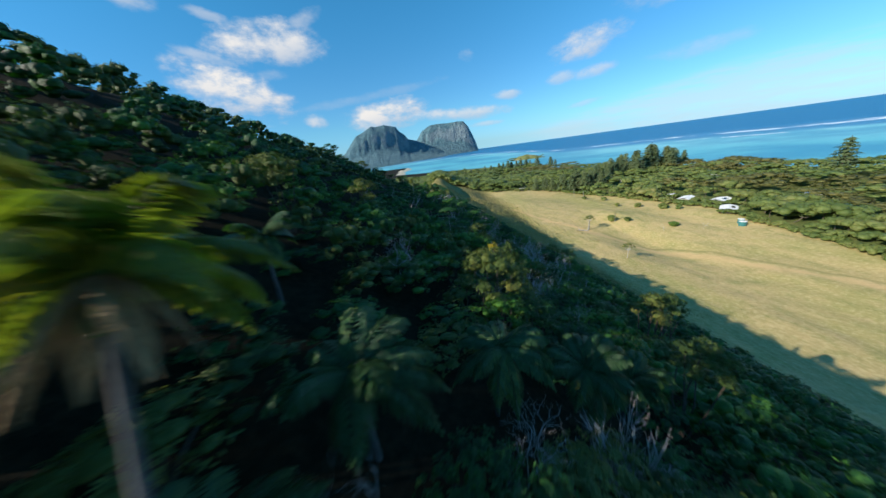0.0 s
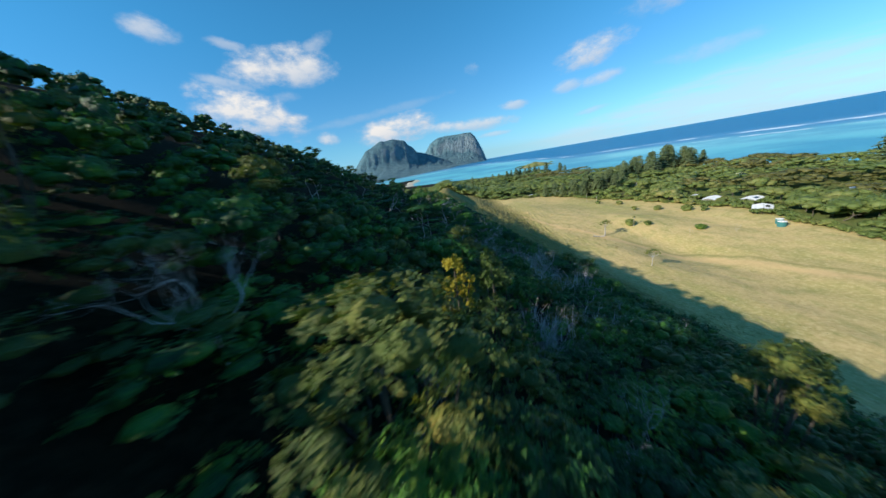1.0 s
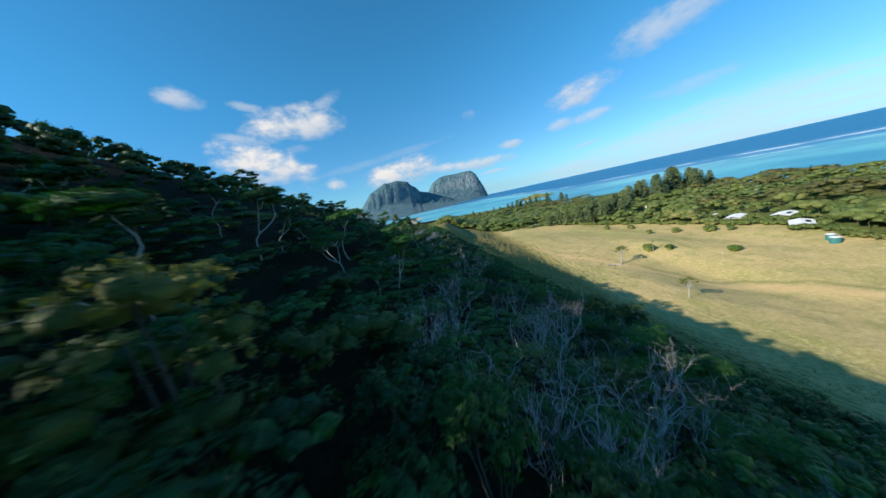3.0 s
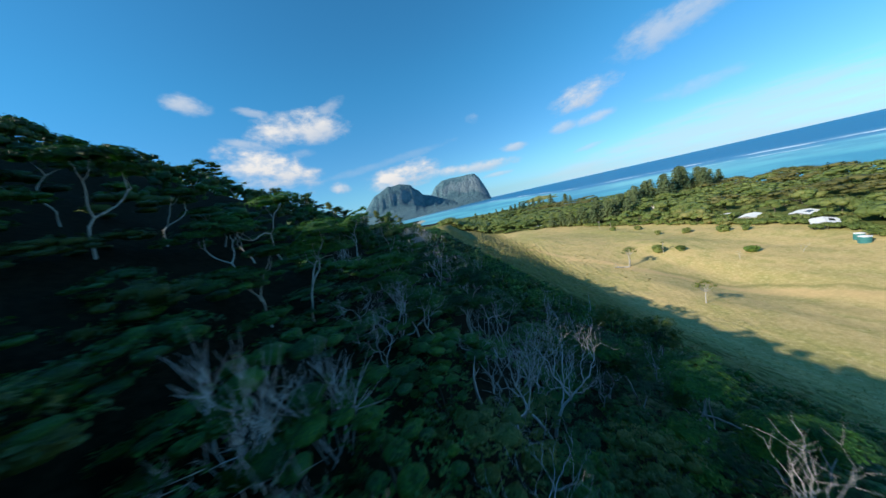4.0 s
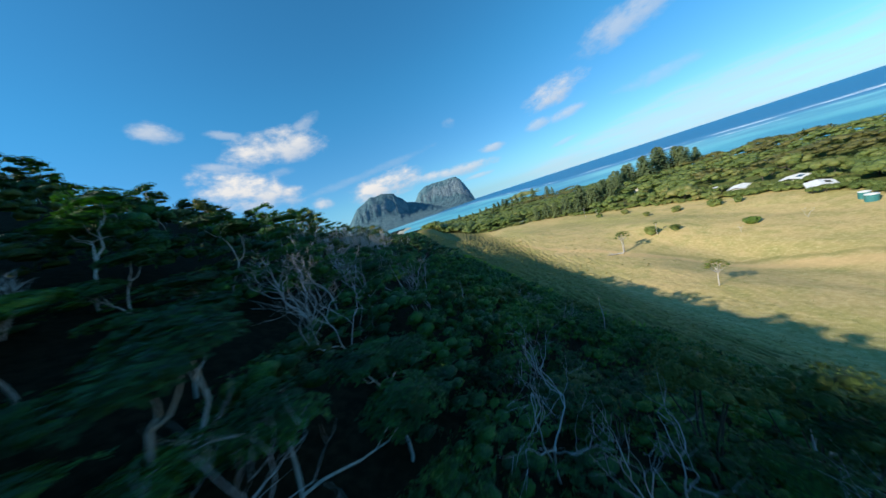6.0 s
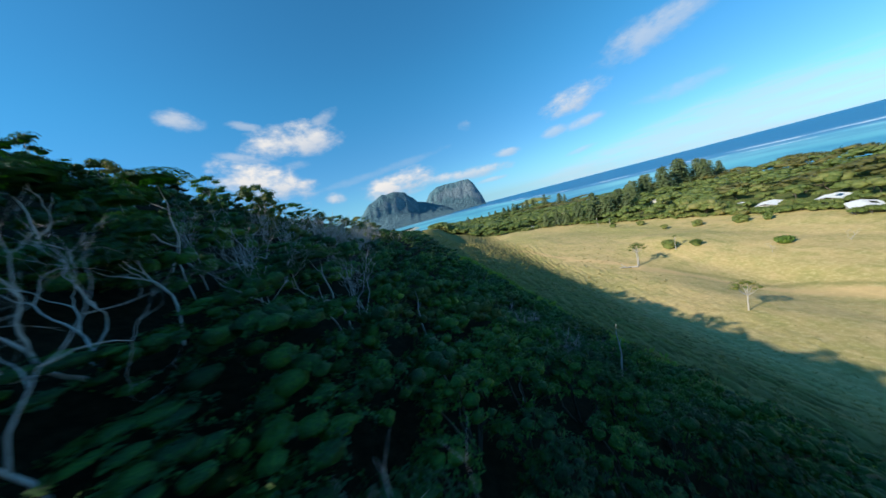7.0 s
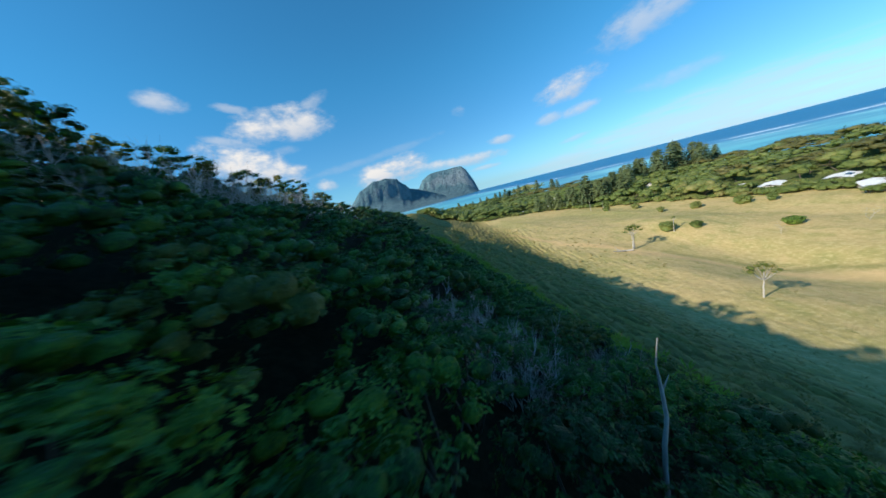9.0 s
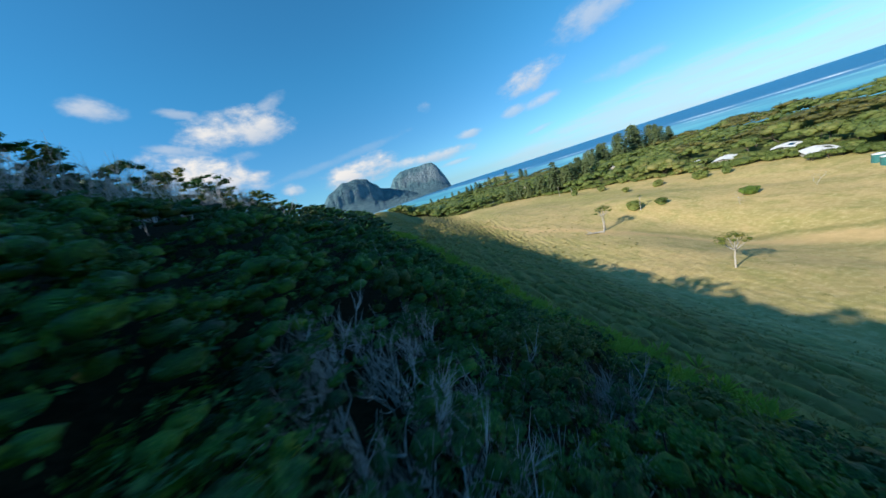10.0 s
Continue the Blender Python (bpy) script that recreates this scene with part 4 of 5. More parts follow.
gold_stem, gold_crown = finished(dome_kind(17, LEAF_GOLD, 120, 9, (0.13, 0.058), spread=0.55, deep=1.8))
plant("shrub", [("trunk", gold_stem), ("crown", gold_crown)], spot(3.9, 17.9, 0.1, 0.4, 0.95, (60.9 - floor_at(3.9, 17.9)) / 3.6), "shrub with golden-yellow leaves above the dark scrub", "shrub")
pale_stem, pale_crown = finished(dome_kind(18, LEAF_OLIVE, 120, 9, (0.13, 0.058), spread=0.55, deep=1.8))
plant("shrub", [("trunk", pale_stem), ("crown", pale_crown)], spot(5.2, 18.1, 0.1, 1.4, 0.95, (60.8 - floor_at(5.2, 18.1)) / 3.6), "sunlit grey-green shrub above the dark scrub", "shrub")
for x, y in BRUSH_SPOTS:
    plant("dead_bush", BRUSH[r.integers(3)], spot(x, y, 0.1, r.uniform(0, 6.28), 1.15 if y < 88 else 1.9, 1.6 if y < 60 else 1.4 if y < 88 else 2.6), "leafless grey bush of dry upright twigs", "bush", "dead bushes")


def snag_mesh(h, rad, seed):
    r_ = np.random.default_rng(seed)
    s = Shape()
    z = np.linspace(-0.3, h, 9)
    bend = np.cumsum(r_.normal(0, 0.085, (9, 2)), 0)
    s.tube(np.column_stack([bend, z]), rad * np.array([1.2, 1.1, 1.0, 0.95, 0.9, 0.8, 0.7, 0.35, 0.2]) * (1 + r_.normal(0, 0.07, 9)), 7)
    b = np.array([*bend[6], z[6]])
    s.tube([b, b + (0.12, 0.05, 0.12), b + (0.26, 0.08, 0.34)], [rad * 0.4, rad * 0.3, rad * 0.12], 5)
    return s.mesh("snag", DEAD_WOOD, True)


for i, (x, y, h, rad) in enumerate(SNAGS):
    ob = new("snag", snag_mesh(h, rad, 400 + i))
    ob.matrix_world = spot(x, y, 0.1, 0, 1, None, r.normal(0, 0.06 if i != 1 else 0.01, 2))
    tagged(ob, "bleached dead tree trunk with a broken top", "snag", "snags")

# the far parts of the hill, too many to count
FAR = [(v * np.array([0.52, 0.52, 1 / 3.6]), f) for v, f in (dome_kind(300 + i, None, 26, 5, (0.27, 0.13), grain=(4, 6), rings=(3, 5), core=0.86)[1].arrays() for i in range(6))]
hill_far = scatter((-125, 20, 34, 300), lambda x, y: 4.6 if x < -2 else 3.2, lambda x, y: in_wood(x, y) and not (x > -62 and y < 140) and canopy(x, y) > 22, r, 9000)
# unseen trees behind the start, added to straighten the shadow's edge
hill_far += scatter((-125, -95, -12, 20), lambda x, y: 8.0, lambda x, y: (x < -62 or y < -3) and canopy(x, y) > 22, r, 3000)
rows_ = thin_rows + [(int(r.integers(6)), x, y, float(land(np.array(x), np.array(y))) - 0.3, r.uniform(0, 6.28), r.uniform(2.6, 3.7), r.uniform(3.0, 4.4)) for x, y in hill_far]
# olive leaf colour stands in for sunlight on these crowns, mostly at low y
sunny = [q for q in rows_ if r.random() < (0.55 if q[2] < 45 else 0.25)]
taken = set(map(id, sunny))
mass("hill_woods", FAR, [q for q in rows_ if id(q) not in taken], LEAF_DARK, "unbroken low dark green woods on the upper hillside", smooth=True)
mass("olive_woods", FAR, sunny, LEAF_OLIVE, "trees of the upper hillside woods with sunlight painted in as yellowish olive", smooth=True)

RIDGE = [umbrella_kind(120 + i, 400, 5, 0.15, 0.07, LEAF_OLIVE if i % 2 else LEAF_DARK, BARK_PALE, height=5.4, depth=3, pads=0.72) for i in range(4)]
RIDGE_H = [height_of([("crown", c)]) for _, c in RIDGE]
CREST = np.array([(-31, 82), (-29, 84), (-26, 88), (-22.5, 91), (-20, 95.5), (-16.5, 95), (-13, 98), (-9.5, 94.5), (-7, 97), (-4, 99), (-2, 101), (-0.5, 106), (0.8, 110), (1, 116), (0.2, 121), (2.2, 126), (2.6, 133)], float)
for i in range(38):
    q = i / 37 * (len(CREST) - 1)
    x, y = np.interp(q, np.arange(len(CREST)), CREST[:, 0]) + r.normal(0, 0.7), np.interp(q, np.arange(len(CREST)), CREST[:, 1]) + r.normal(0, 0.9)
    k, s = i % 4, (1.05, 0.78, 0.95, 0.7, 0.85)[i % 5]
    t_, c_ = RIDGE[k]
    plant("ridge_tree", [("trunk", t_), ("crown", c_)], spot(x, y, 0.1, r.uniform(0, 6.28), s * 1.1, s), "spreading flat-topped tree on the ridge with bare lower limbs", "tree", "ridge trees")
# x, y, top above sea level of the trees that stand against the sky
BROW = [(3.2, 78.6, 55.6), (1.4, 81.9, 56.6), (0.3, 84.6, 57.4), (-1.1, 88.0, 58.2), (-0.6, 90.0, 56.9), (0.1, 92.4, 55.8), (0.7, 95.6, 54.6), (1.1, 99.0, 53.9), (1.7, 103.0, 53.3), (2.7, 108.6, 52.6), (1.8, 114.5, 52.2), (0.6, 121.0, 51.8), (-1.0, 128.0, 51.5), (-2.3, 135.0, 51.4), (-4.0, 84.0, 59.4), (-6.5, 80.0, 61.0), (-9.0, 77.0, 62.6)]
for i, (x, y, top) in enumerate(BROW):
    t_, c_ = RIDGE[i % 4]
    h = top - floor_at(x, y)
    plant("ridge_tree", [("trunk", t_), ("crown", c_)], spot(x, y, 0.1, 2.1 * i, (0.62, 0.78, 0.7)[i % 3], h / RIDGE_H[i % 4]), "spreading flat-topped tree on the ridge with bare lower limbs", "tree", "ridge trees")
# ---- trees on the pasture ----


def lone_tree(seed, height, half, thick, stems=1, r0=0.16, pads=9, fork=0.5, spray=330):
    """A pale trunk that forks high up into limbs, each with its pad of leaves."""
    rr = np.random.default_rng(seed)
    wood, crown, forks = Shape(), Shape(), []
    for i in range(stems):
        z = np.linspace(-0.3, height * fork, 7)
        bend = np.cumsum(rr.normal(0, 0.05, (7, 2)), 0) + np.array([1.1 * i, 0.3 * i]) - 0.02 * i * z[:, None]
        wood.tube(np.column_stack([bend, z]), r0 * np.linspace(1.25, 0.75, 7), 8)
        forks.append(np.array([*bend[-1], z[-1]]))
    mid, ls = np.mean(forks, 0), []
    for k in range(pads):
        s, a = math.sqrt((k + 0.4) / pads), 2.4 * k + rr.normal(0, 0.3)
        q = half * rr.uniform(0.24, 0.42)
        c = np.array([mid[0] + half * 0.8 * s * math.cos(a), mid[1] + half * 0.8 * s * math.sin(a), height - q * 0.5 - thick * s * s * rr.uniform(0.5, 1.0)])
        ls.append((c, np.array([q, q * rr.uniform(0.8, 1.2), q * 0.55])))
        f = min(forks, key=lambda p: np.linalg.norm(p - c))
        knee = f + (c - f) * np.array([0.5, 0.5, 0.4]) + rr.normal(0, 0.12, 3)
        wood.tube([f - (0, 0, 0.1), knee, c], [r0 * 0.5, r0 * 0.36, r0 * 0.15], 5)
        crown.lump(c, ls[-1][1] * 0.5, rr, 4, 6)
    p, o = on_lobes(ls, spray, rr, under=-0.2)
    crown.leaves(p, unit(o + np.array([0, 0, 0.4])), rr, 0.19, 0.09, 5)
    return [("trunk", wood.mesh("trunk", BARK_PALE, True), "pale grey bare trunk"), ("crown", crown.mesh("crown", LEAF_OLIVE))]


plant("tree", lone_tree(501, 7.9, 3.1, 2.3, pads=12, fork=0.5), spot(87.9, 119.9, 0.1, 0.5), "lone flat-topped tree with a pale trunk on dry pasture", "tree", "pasture trees")
plant("tree", lone_tree(502, 10.2, 3.8, 2.6, 2, 0.2, 12, 0.6, 460), spot(95.5, 169.9, 0.1, 0.2), "twin-trunked round-topped tree on dry pasture", "tree", "pasture trees")
for i, (x, y, h, half) in enumerate([(143.4, 268.0, 6.0, 1.7), (135.1, 270.1, 8.5, 1.3), (163.0, 252.0, 9.0, 1.2), (117.0, 176.0, 6.5, 0.9)]):
    plant("tree", lone_tree(503 + i, h, half, 0.8, 1, 0.12, 6, 0.7, 90), spot(x, y, 0.1, 2.0 - i), "slender pale-trunked tree at the pasture's edge" if i < 3 else "thin pale-trunked tree beside a low bush", "tree", "pasture trees")
fallen = Shape()
fallen.tube([(0, 0, 0.25), (-1.6, 0.3, 0.3), (-3.4, 0.2, 0.55), (-4.6, -0.3, 0.9)], [0.28, 0.24, 0.18, 0.08], 8)
fallen.tube([(-1.6, 0.3, 0.3), (-2.6, -0.7, 0.6), (-3.2, -1.3, 1.1)], [0.15, 0.1, 0.04], 6)
fallen.tube([(-2.6, 0.25, 0.42), (-3.4, 1.0, 0.9), (-3.7, 1.4, 1.5)], [0.12, 0.08, 0.03], 6)
log = new("fallen_log", fallen.mesh("fallen_log", BARK_PALE, True))
log.matrix_world = spot(94.6, 168.6, 0.05, -0.2, 1.5)
tagged(log, "bleached fallen tree limb lying on dry grass", "log")
for x, y, k, s, a in [(148.3, 144.6, 2, 1.5, 0.3), (130.9, 151.6, 4, 1.25, 1.0)]:
    plant("dead_tree", BARE[k], spot(x, y, 0.1, a, s), "small bleached dead tree on the open pasture", "tree", "dead pasture trees")


def low_bush(seed, w_, h, mat):
    rr = np.random.default_rng(seed)
    stems, crown = Shape(), Shape()
    ls = []
    for i in range(9):
        a, d = 2.4 * i, 0.62 * w_ / 2 * math.sqrt(i / 9)
        q = rr.uniform(0.26, 0.42) * w_ / 2
        ls.append((np.array([d * math.cos(a) * 1.25, d * math.sin(a), h - q * 0.75 - 0.25 * h * (i / 9)]), np.array([q, q, q * 0.75])))
    for c, q in ls:
        crown.lump(c, q * 0.85, rr, 4, 7)
    crown.lump(np.array([0, 0, h * 0.36]), np.array([w_ * 0.40, w_ * 0.32, h * 0.38]), rr, 5, 9)
    stems.tube([(0, 0, -0.2), (0.1, 0, h * 0.6)], [0.15, 0.08], 6)
    p, o = on_lobes(ls, 420, rr)
    crown.leaves(p, unit(o + np.array([0, 0, 0.2])), rr, 0.24, 0.11, 5, 0.85, 0.3)
    return [("trunk", stems.mesh("trunk", BARK_BROWN)), ("crown", crown.mesh("crown", mat))]


LEAF_FRESH = leaf_material("fresh_green_leaf", [(0.0, (0.06, 0.12, 0.02)), (0.5, (0.12, 0.20, 0.03)), (1.0, (0.22, 0.27, 0.05))])
for i, (x, y, w_, h, mat) in enumerate([(140.0, 155.5, 7.8, 2.3, LEAF_FRESH), (116.5, 178.8, 9.5, 3.2, LEAF_COAST), (123.5, 172.9, 5.2, 2.4, LEAF_OLIVE), (152.0, 203.5, 7.0, 2.8, LEAF_COAST), (142.5, 214.0, 5.0, 2.4, LEAF_COAST), (160.5, 190.0, 8.0, 3.4, LEAF_COAST), (166.0, 183.0, 6.0, 2.8, LEAF_COAST), (147.0, 240.0, 7.0, 2.6, LEAF_COAST), (136.0, 252.0, 6.0, 2.4, LEAF_COAST)]):
    plant("bush", low_bush(520 + i, w_ * 0.85, h * 1.25, mat), spot(x, y, 0.1, i * 1.1), "bright green spreading bush on dry pasture" if i == 0 else "low rounded green bush on dry pasture", "bush", "pasture bushes")

# ---- woods between the pasture and the shore ----


def shore_wood(x, y):
    return x > field_end(y) + 2.5 and x < coast_x(y) - 26


HOUSES = [  # x, y, length, width, turn, wall height, label
    (185.0, 198.5, 16.0, 8.0, 0.5, 3.4, "white-roofed bungalow half hidden among trees"), (195.0, 182.5, 15.0, 8.5, 0.35, 3.4, "white-roofed bungalow half hidden among trees"),
    (181.0, 163.5, 17.0, 8.5, 0.75, 3.2, "long white-roofed house at the edge of the trees"), (109.0, 354.0, 13.0, 7.0, 0.1, 3.0, "white house at the foot of the pasture"),
    (79.0, 364.0, 12.0, 6.0, 0.1, 2.4, "low white house beyond the pasture's brow"), (134.0, 342.0, 8.0, 6.0, 0.3, 3.4, "small white cottage among trees"), (236.0, 165.0, 15.0, 8.0, 0.7, 4.6, "blue-grey roofed house deep among trees"),
    (186.0, 214.0, 7.0, 5.0, 0.2, 3.0, "small white outbuilding beside bushes"), (205.0, 300.0, 10.0, 7.0, 0.4, 4.2, "white-roofed house among pines"), (268.0, 262.0, 10.0, 6.0, 0.4, 4.0, "white-roofed house far among trees"), (176.0, 420.0, 10.0, 6.0, 0.2, 3.6, "white-roofed house far among trees")]


def clear_of_houses(x, y, far=0.0):
    for hx, hy, L, W, a, *_ in HOUSES:
        u, v = (x - hx) * math.cos(a) + (y - hy) * math.sin(a), -(x - hx) * math.sin(a) + (y - hy) * math.cos(a)
        if abs(u) < L / 2 + 1.6 + far and abs(v) < W / 2 + 1.6 + far:
            return False
        if abs(u) < L / 2 + 1 and -W / 2 - 2.5 - far < v < 0 and far == 0 and hy < 380 and hx < 230:   # the side seen from the hill stays open
            return False
    return True


def coast_tree(seed, height, spread, mat):
    rr = np.random.default_rng(seed)
    wood, crown, ends = Shape(), Shape(), []
    limb(wood, rr, (0, 0, -0.3), (rr.normal(0, 0.1), rr.normal(0, 0.1), 1), height * 0.4, 0.2, 2, ends, 0.3, 0.1, 6, 2, 0.7, 0.9)
    ls = []
    for i in range(8):
        a, d = 2.4 * i + rr.normal(0, 0.4), 0.8 * spread * math.sqrt((i + 0.2) / 8)
        q = rr.uniform(0.40, 0.58) * spread
        ls.append((np.array([d * math.cos(a), d * math.sin(a), height - q * 0.75 - 0.34 * height * (i / 8) ** 1.5 * rr.uniform(0.5, 1.1)]), np.array([q, q * rr.uniform(0.8, 1.2), q * 0.74])))
    for c, q in ls:
        crown.dimpled(c, q * 0.8, rr, 5, 8)
    p, o = on_lobes(ls, 120, rr, under=-0.2)
    crown.leaves(np.repeat(p, 4, 0) + rr.normal(0, spread * 0.06, (len(p) * 4, 3)), unit(np.repeat(o, 4, 0) + np.array([0, 0, 0.4])), rr, 0.46, 0.22, 1, 0.85, 0.25)
    return wood.mesh("trunk", BARK_BROWN, True), crown.mesh("crown", mat, True)


COAST = [coast_tree(600 + i, 6.6 + (i % 3) * 1.2, 3.8 + 0.6 * (i % 2), LEAF_COAST) for i in range(6)]
PINE_SPOTS = [(118, 330, 20), (126, 322, 22), (131, 314, 20), (140, 306, 24), (146, 299, 22), (157, 292, 25), (165, 296, 24), (143, 318, 21), (173, 290, 24), (186, 300, 27), (152, 303, 30.5), (160, 312, 24), (171, 308, 25), (182, 316, 27), (190, 325, 26), (201, 330, 28), (214, 338, 29), (226, 345, 30), (237, 378, 27.5), (249, 345, 36), (258, 360, 34), (270, 356, 38), (279, 362, 40), (288, 368, 37), (296, 378, 33), (262, 385, 30), (243, 366, 31), (318, 402, 24), (296, 352, 33), (304, 368, 34), (311, 360, 29), (322, 378, 30), (332, 372, 25), (300, 200, 38), (176, 330, 22),
              (136, 600, 16), (146, 604, 18), (157, 606, 17), (166, 612, 19), (176, 608, 16), (186, 612, 21), (196, 606, 15), (204, 604, 18), (214, 590, 22), (120, 606, 14), (106, 600, 13), (92, 610, 15), (230, 560, 18), (222, 520, 17), (64, 612, 13), (78, 616, 14)]
belt = scatter((-120, 40, 400, 700), lambda x, y: 4.2 if x + 0.5 * y < 290 else (7.8 if y < 420 else 13.0), lambda x, y: shore_wood(x, y) and clear_of_houses(x, y) and y > 0.35 * x - 40, r, 16000)
belt.sort(key=lambda s: s[0] - field_end(s[1]) + 0.12 * abs(s[1] - 190))
far_rows = []
for i, (x, y) in enumerate(belt):
    edge_off = x - field_end(y)
    s = r.choice([0.6, 0.8, 1.0, 1.15, 1.45]) * r.uniform(0.9, 1.1) * min(1.0, 0.5 + edge_off / 22)
    if not clear_of_houses(x, y, 5.0):
        s = min(s, 0.5)
    if i < 220:
        t_, c_ = COAST[r.integers(6)]
        plant("coast_tree", [("trunk", t_), ("crown", c_)], spot(x, y, 0.3, r.uniform(0, 6.28), s * 1.15, s * r.uniform(0.85, 1.0)), "broad-crowned green tree in the wood beside the pasture", "tree", "coastal trees")
    else:
        far_rows.append((int(r.integers(6)), x, y, floor_at(x, y) - 0.5, r.uniform(0, 6.28), (7.6 if y < 420 else 12.0) * s * r.uniform(0.95, 1.2), (8.6 if y < 420 else 7.6) * (0.45 + 0.55 * s) * r.uniform(0.85, 1.15)))
FAR_COAST = [(v * np.array([0.60, 0.60, 1 / 3.6]), f) for v, f in (dome_kind(330 + i, None, 26, 4, (0.30, 0.15), deep=1.3, grain=(4, 6), rings=(3, 4), core=0.8)[1].arrays() for i in range(6))]


def rusty(x, y):
    return math.sin(x * 0.021 + 0.6) * math.sin(y * 0.017 + 1.9) + 0.35 * math.sin(x * 0.07 + y * 0.05) + (x - 230) * 0.004 > 0.42


brown_rows = [q for q in far_rows if rusty(q[1], q[2])]
far_rows = [q for q in far_rows if not rusty(q[1], q[2])]
mass("brown_woods", FAR_COAST, brown_rows, LEAF_RUST, "rusty brown-tinged trees in the woods by the shore", smooth=True)
mass("coastal_woods", FAR_COAST, far_rows, LEAF_COAST, smooth=True, label= "unbroken green and brown-tinged woods down to the shore")


EDGE = [coast_tree(690 + i, 2.8 + 0.5 * i, 2.4 + 0.3 * i, LEAF_COAST) for i in range(3)]
for y in np.arange(86, 352, 3.4):
    x, y = float(field_end(y)) + r.uniform(0.5, 4.5), float(y) + r.normal(0, 0.8)
    if clear_of_houses(x, y, -0.6):
        t_, c_ = EDGE[r.integers(3)]
        plant("edge_bush", [("trunk", t_), ("crown", c_)], spot(x, y, 0.5, r.uniform(0, 6.28), r.uniform(0.7, 1.35), r.uniform(0.7, 1.2)), "rounded dark green bush at the pasture's edge", "bush", "edge bushes")


def pine_kind(seed, tiers):
    """A tall pine, 1 high, with whorls of level branches."""
    rr = np.random.default_rng(seed)
    trunk, crown = Shape(), Shape()
    trunk.tube([(0, 0, -0.03), (0, 0, 0.5), (0, 0, 1.0)], [0.018, 0.012, 0.002], 7)
    for i in range(tiers):
        z = 0.16 + 0.82 * i / tiers
        reach = 0.20 * (1 - 0.86 * ((z - 0.16) / 0.84) ** 1.25) * rr.uniform(0.85, 1.15)
        n_ = 8 if i < tiers * 0.7 else 6
        for k in range(n_):
            a = 6.283 * k / n_ + i * 0.9 + rr.normal(0, 0.1)
            d = np.array([math.cos(a), math.sin(a), 0.12])
            L = reach * rr.uniform(0.75, 1.1)
            p0 = np.array([0, 0, z])
            trunk.tube([p0, p0 + d * L], [0.004, 0.0015], 3)
            s = np.repeat(np.linspace(0.3, 1.0, 4), 2)
            base = p0 + d * L * s[:, None] + rr.normal(0, 0.004, (8, 3))
            crown.leaves(base, np.tile(np.array([0, 0, 0.7]) + d * 0.9, (8, 1)), rr, 0.055, 0.030, 2, 1.0, 0.1)
    return trunk.mesh("trunk", BARK_BROWN), crown.mesh("crown", LEAF_PINE)


PINES = [pine_kind(650 + i, 9 + i) for i in range(3)]
for i, (x, y, top) in enumerate(PINE_SPOTS):
    h = top - floor_at(x, y) + ((10, 13, 7, 11)[i % 4] if y > 500 else 3)
    t_, c_ = PINES[i % 3]
    plant("pine", [("trunk", t_), ("crown", c_)], spot(x, y, 0.3, r.uniform(0, 6.28), h * ((1.2, 1.5, 1.7)[i % 3] if y > 500 else r.uniform(1.3, 1.75)), h), "tall tiered dark green pine near the shore", "pine", "shore pines")

# ---- houses ----
mat_white_roof, n, bsdf, _ = material("white_sheet_roof")
pos = n.add("ShaderNodeTexCoord").outputs["Object"]
n.put(bsdf.inputs["Base Color"], n.mix(n.step(n.noise(pos, 0.8, 5.0, 0.65), 0.4, 0.75), (0.80, 0.80, 0.78), (0.62, 0.61, 0.57)))
bsdf.inputs["Roughness"].default_value = 0.5
mat_blue_roof, n, bsdf, _ = material("blue_grey_sheet_roof")
pos = n.add("ShaderNodeTexCoord").outputs["Object"]
n.put(bsdf.inputs["Base Color"], n.mix(n.step(n.noise(pos, 0.8, 5.0, 0.65), 0.4, 0.75), (0.20, 0.28, 0.40), (0.28, 0.34, 0.42)))
bsdf.inputs["Roughness"].default_value = 0.45
mat_wall, n, bsdf, _ = material("painted_weatherboard")
pos = n.add("ShaderNodeTexCoord").outputs["Object"]
n.put(bsdf.inputs["Base Color"], n.mix(n.step(n.noise(pos, 1.5, 5.0), 0.35, 0.75), (0.62, 0.60, 0.55), (0.48, 0.46, 0.42)))
bsdf.inputs["Roughness"].default_value = 0.7
mat_glass, n, bsdf, _ = material("window_glass")
bsdf.inputs["Base Color"].default_value = (0.02, 0.03, 0.035, 1)
bsdf.inputs["Roughness"].default_value = 0.08
mat_dark, n, bsdf, _ = material("solar_panel_glass")
n.put(bsdf.inputs["Base Color"], n.mix(n.step(n.noise(n.add("ShaderNodeTexCoord").outputs["Object"], 3.0), 0.4, 0.6), (0.03, 0.035, 0.05), (0.05, 0.055, 0.07)))
bsdf.inputs["Roughness"].default_value = 0.15
mat_teal, n, bsdf, _ = material("teal_painted_tank")
n.put(bsdf.inputs["Base Color"], n.mix(n.step(n.noise(n.add("ShaderNodeTexCoord").outputs["Object"], 2.0, 4.0), 0.4, 0.7), (0.03, 0.16, 0.17), (0.05, 0.21, 0.21)))
bsdf.inputs["Roughness"].default_value = 0.5


def box_quads(s, x0, y0, z0, x1, y1, z1):
    v = [(x0, y0, z0), (x1, y0, z0), (x1, y1, z0), (x0, y1, z0), (x0, y0, z1), (x1, y0, z1), (x1, y1, z1), (x0, y1, z1)]
    s.quads(v, [(0, 3, 2, 1), (4, 5, 6, 7), (0, 1, 5, 4), (1, 2, 6, 5), (2, 3, 7, 6), (3, 0, 4, 7)])
    return s


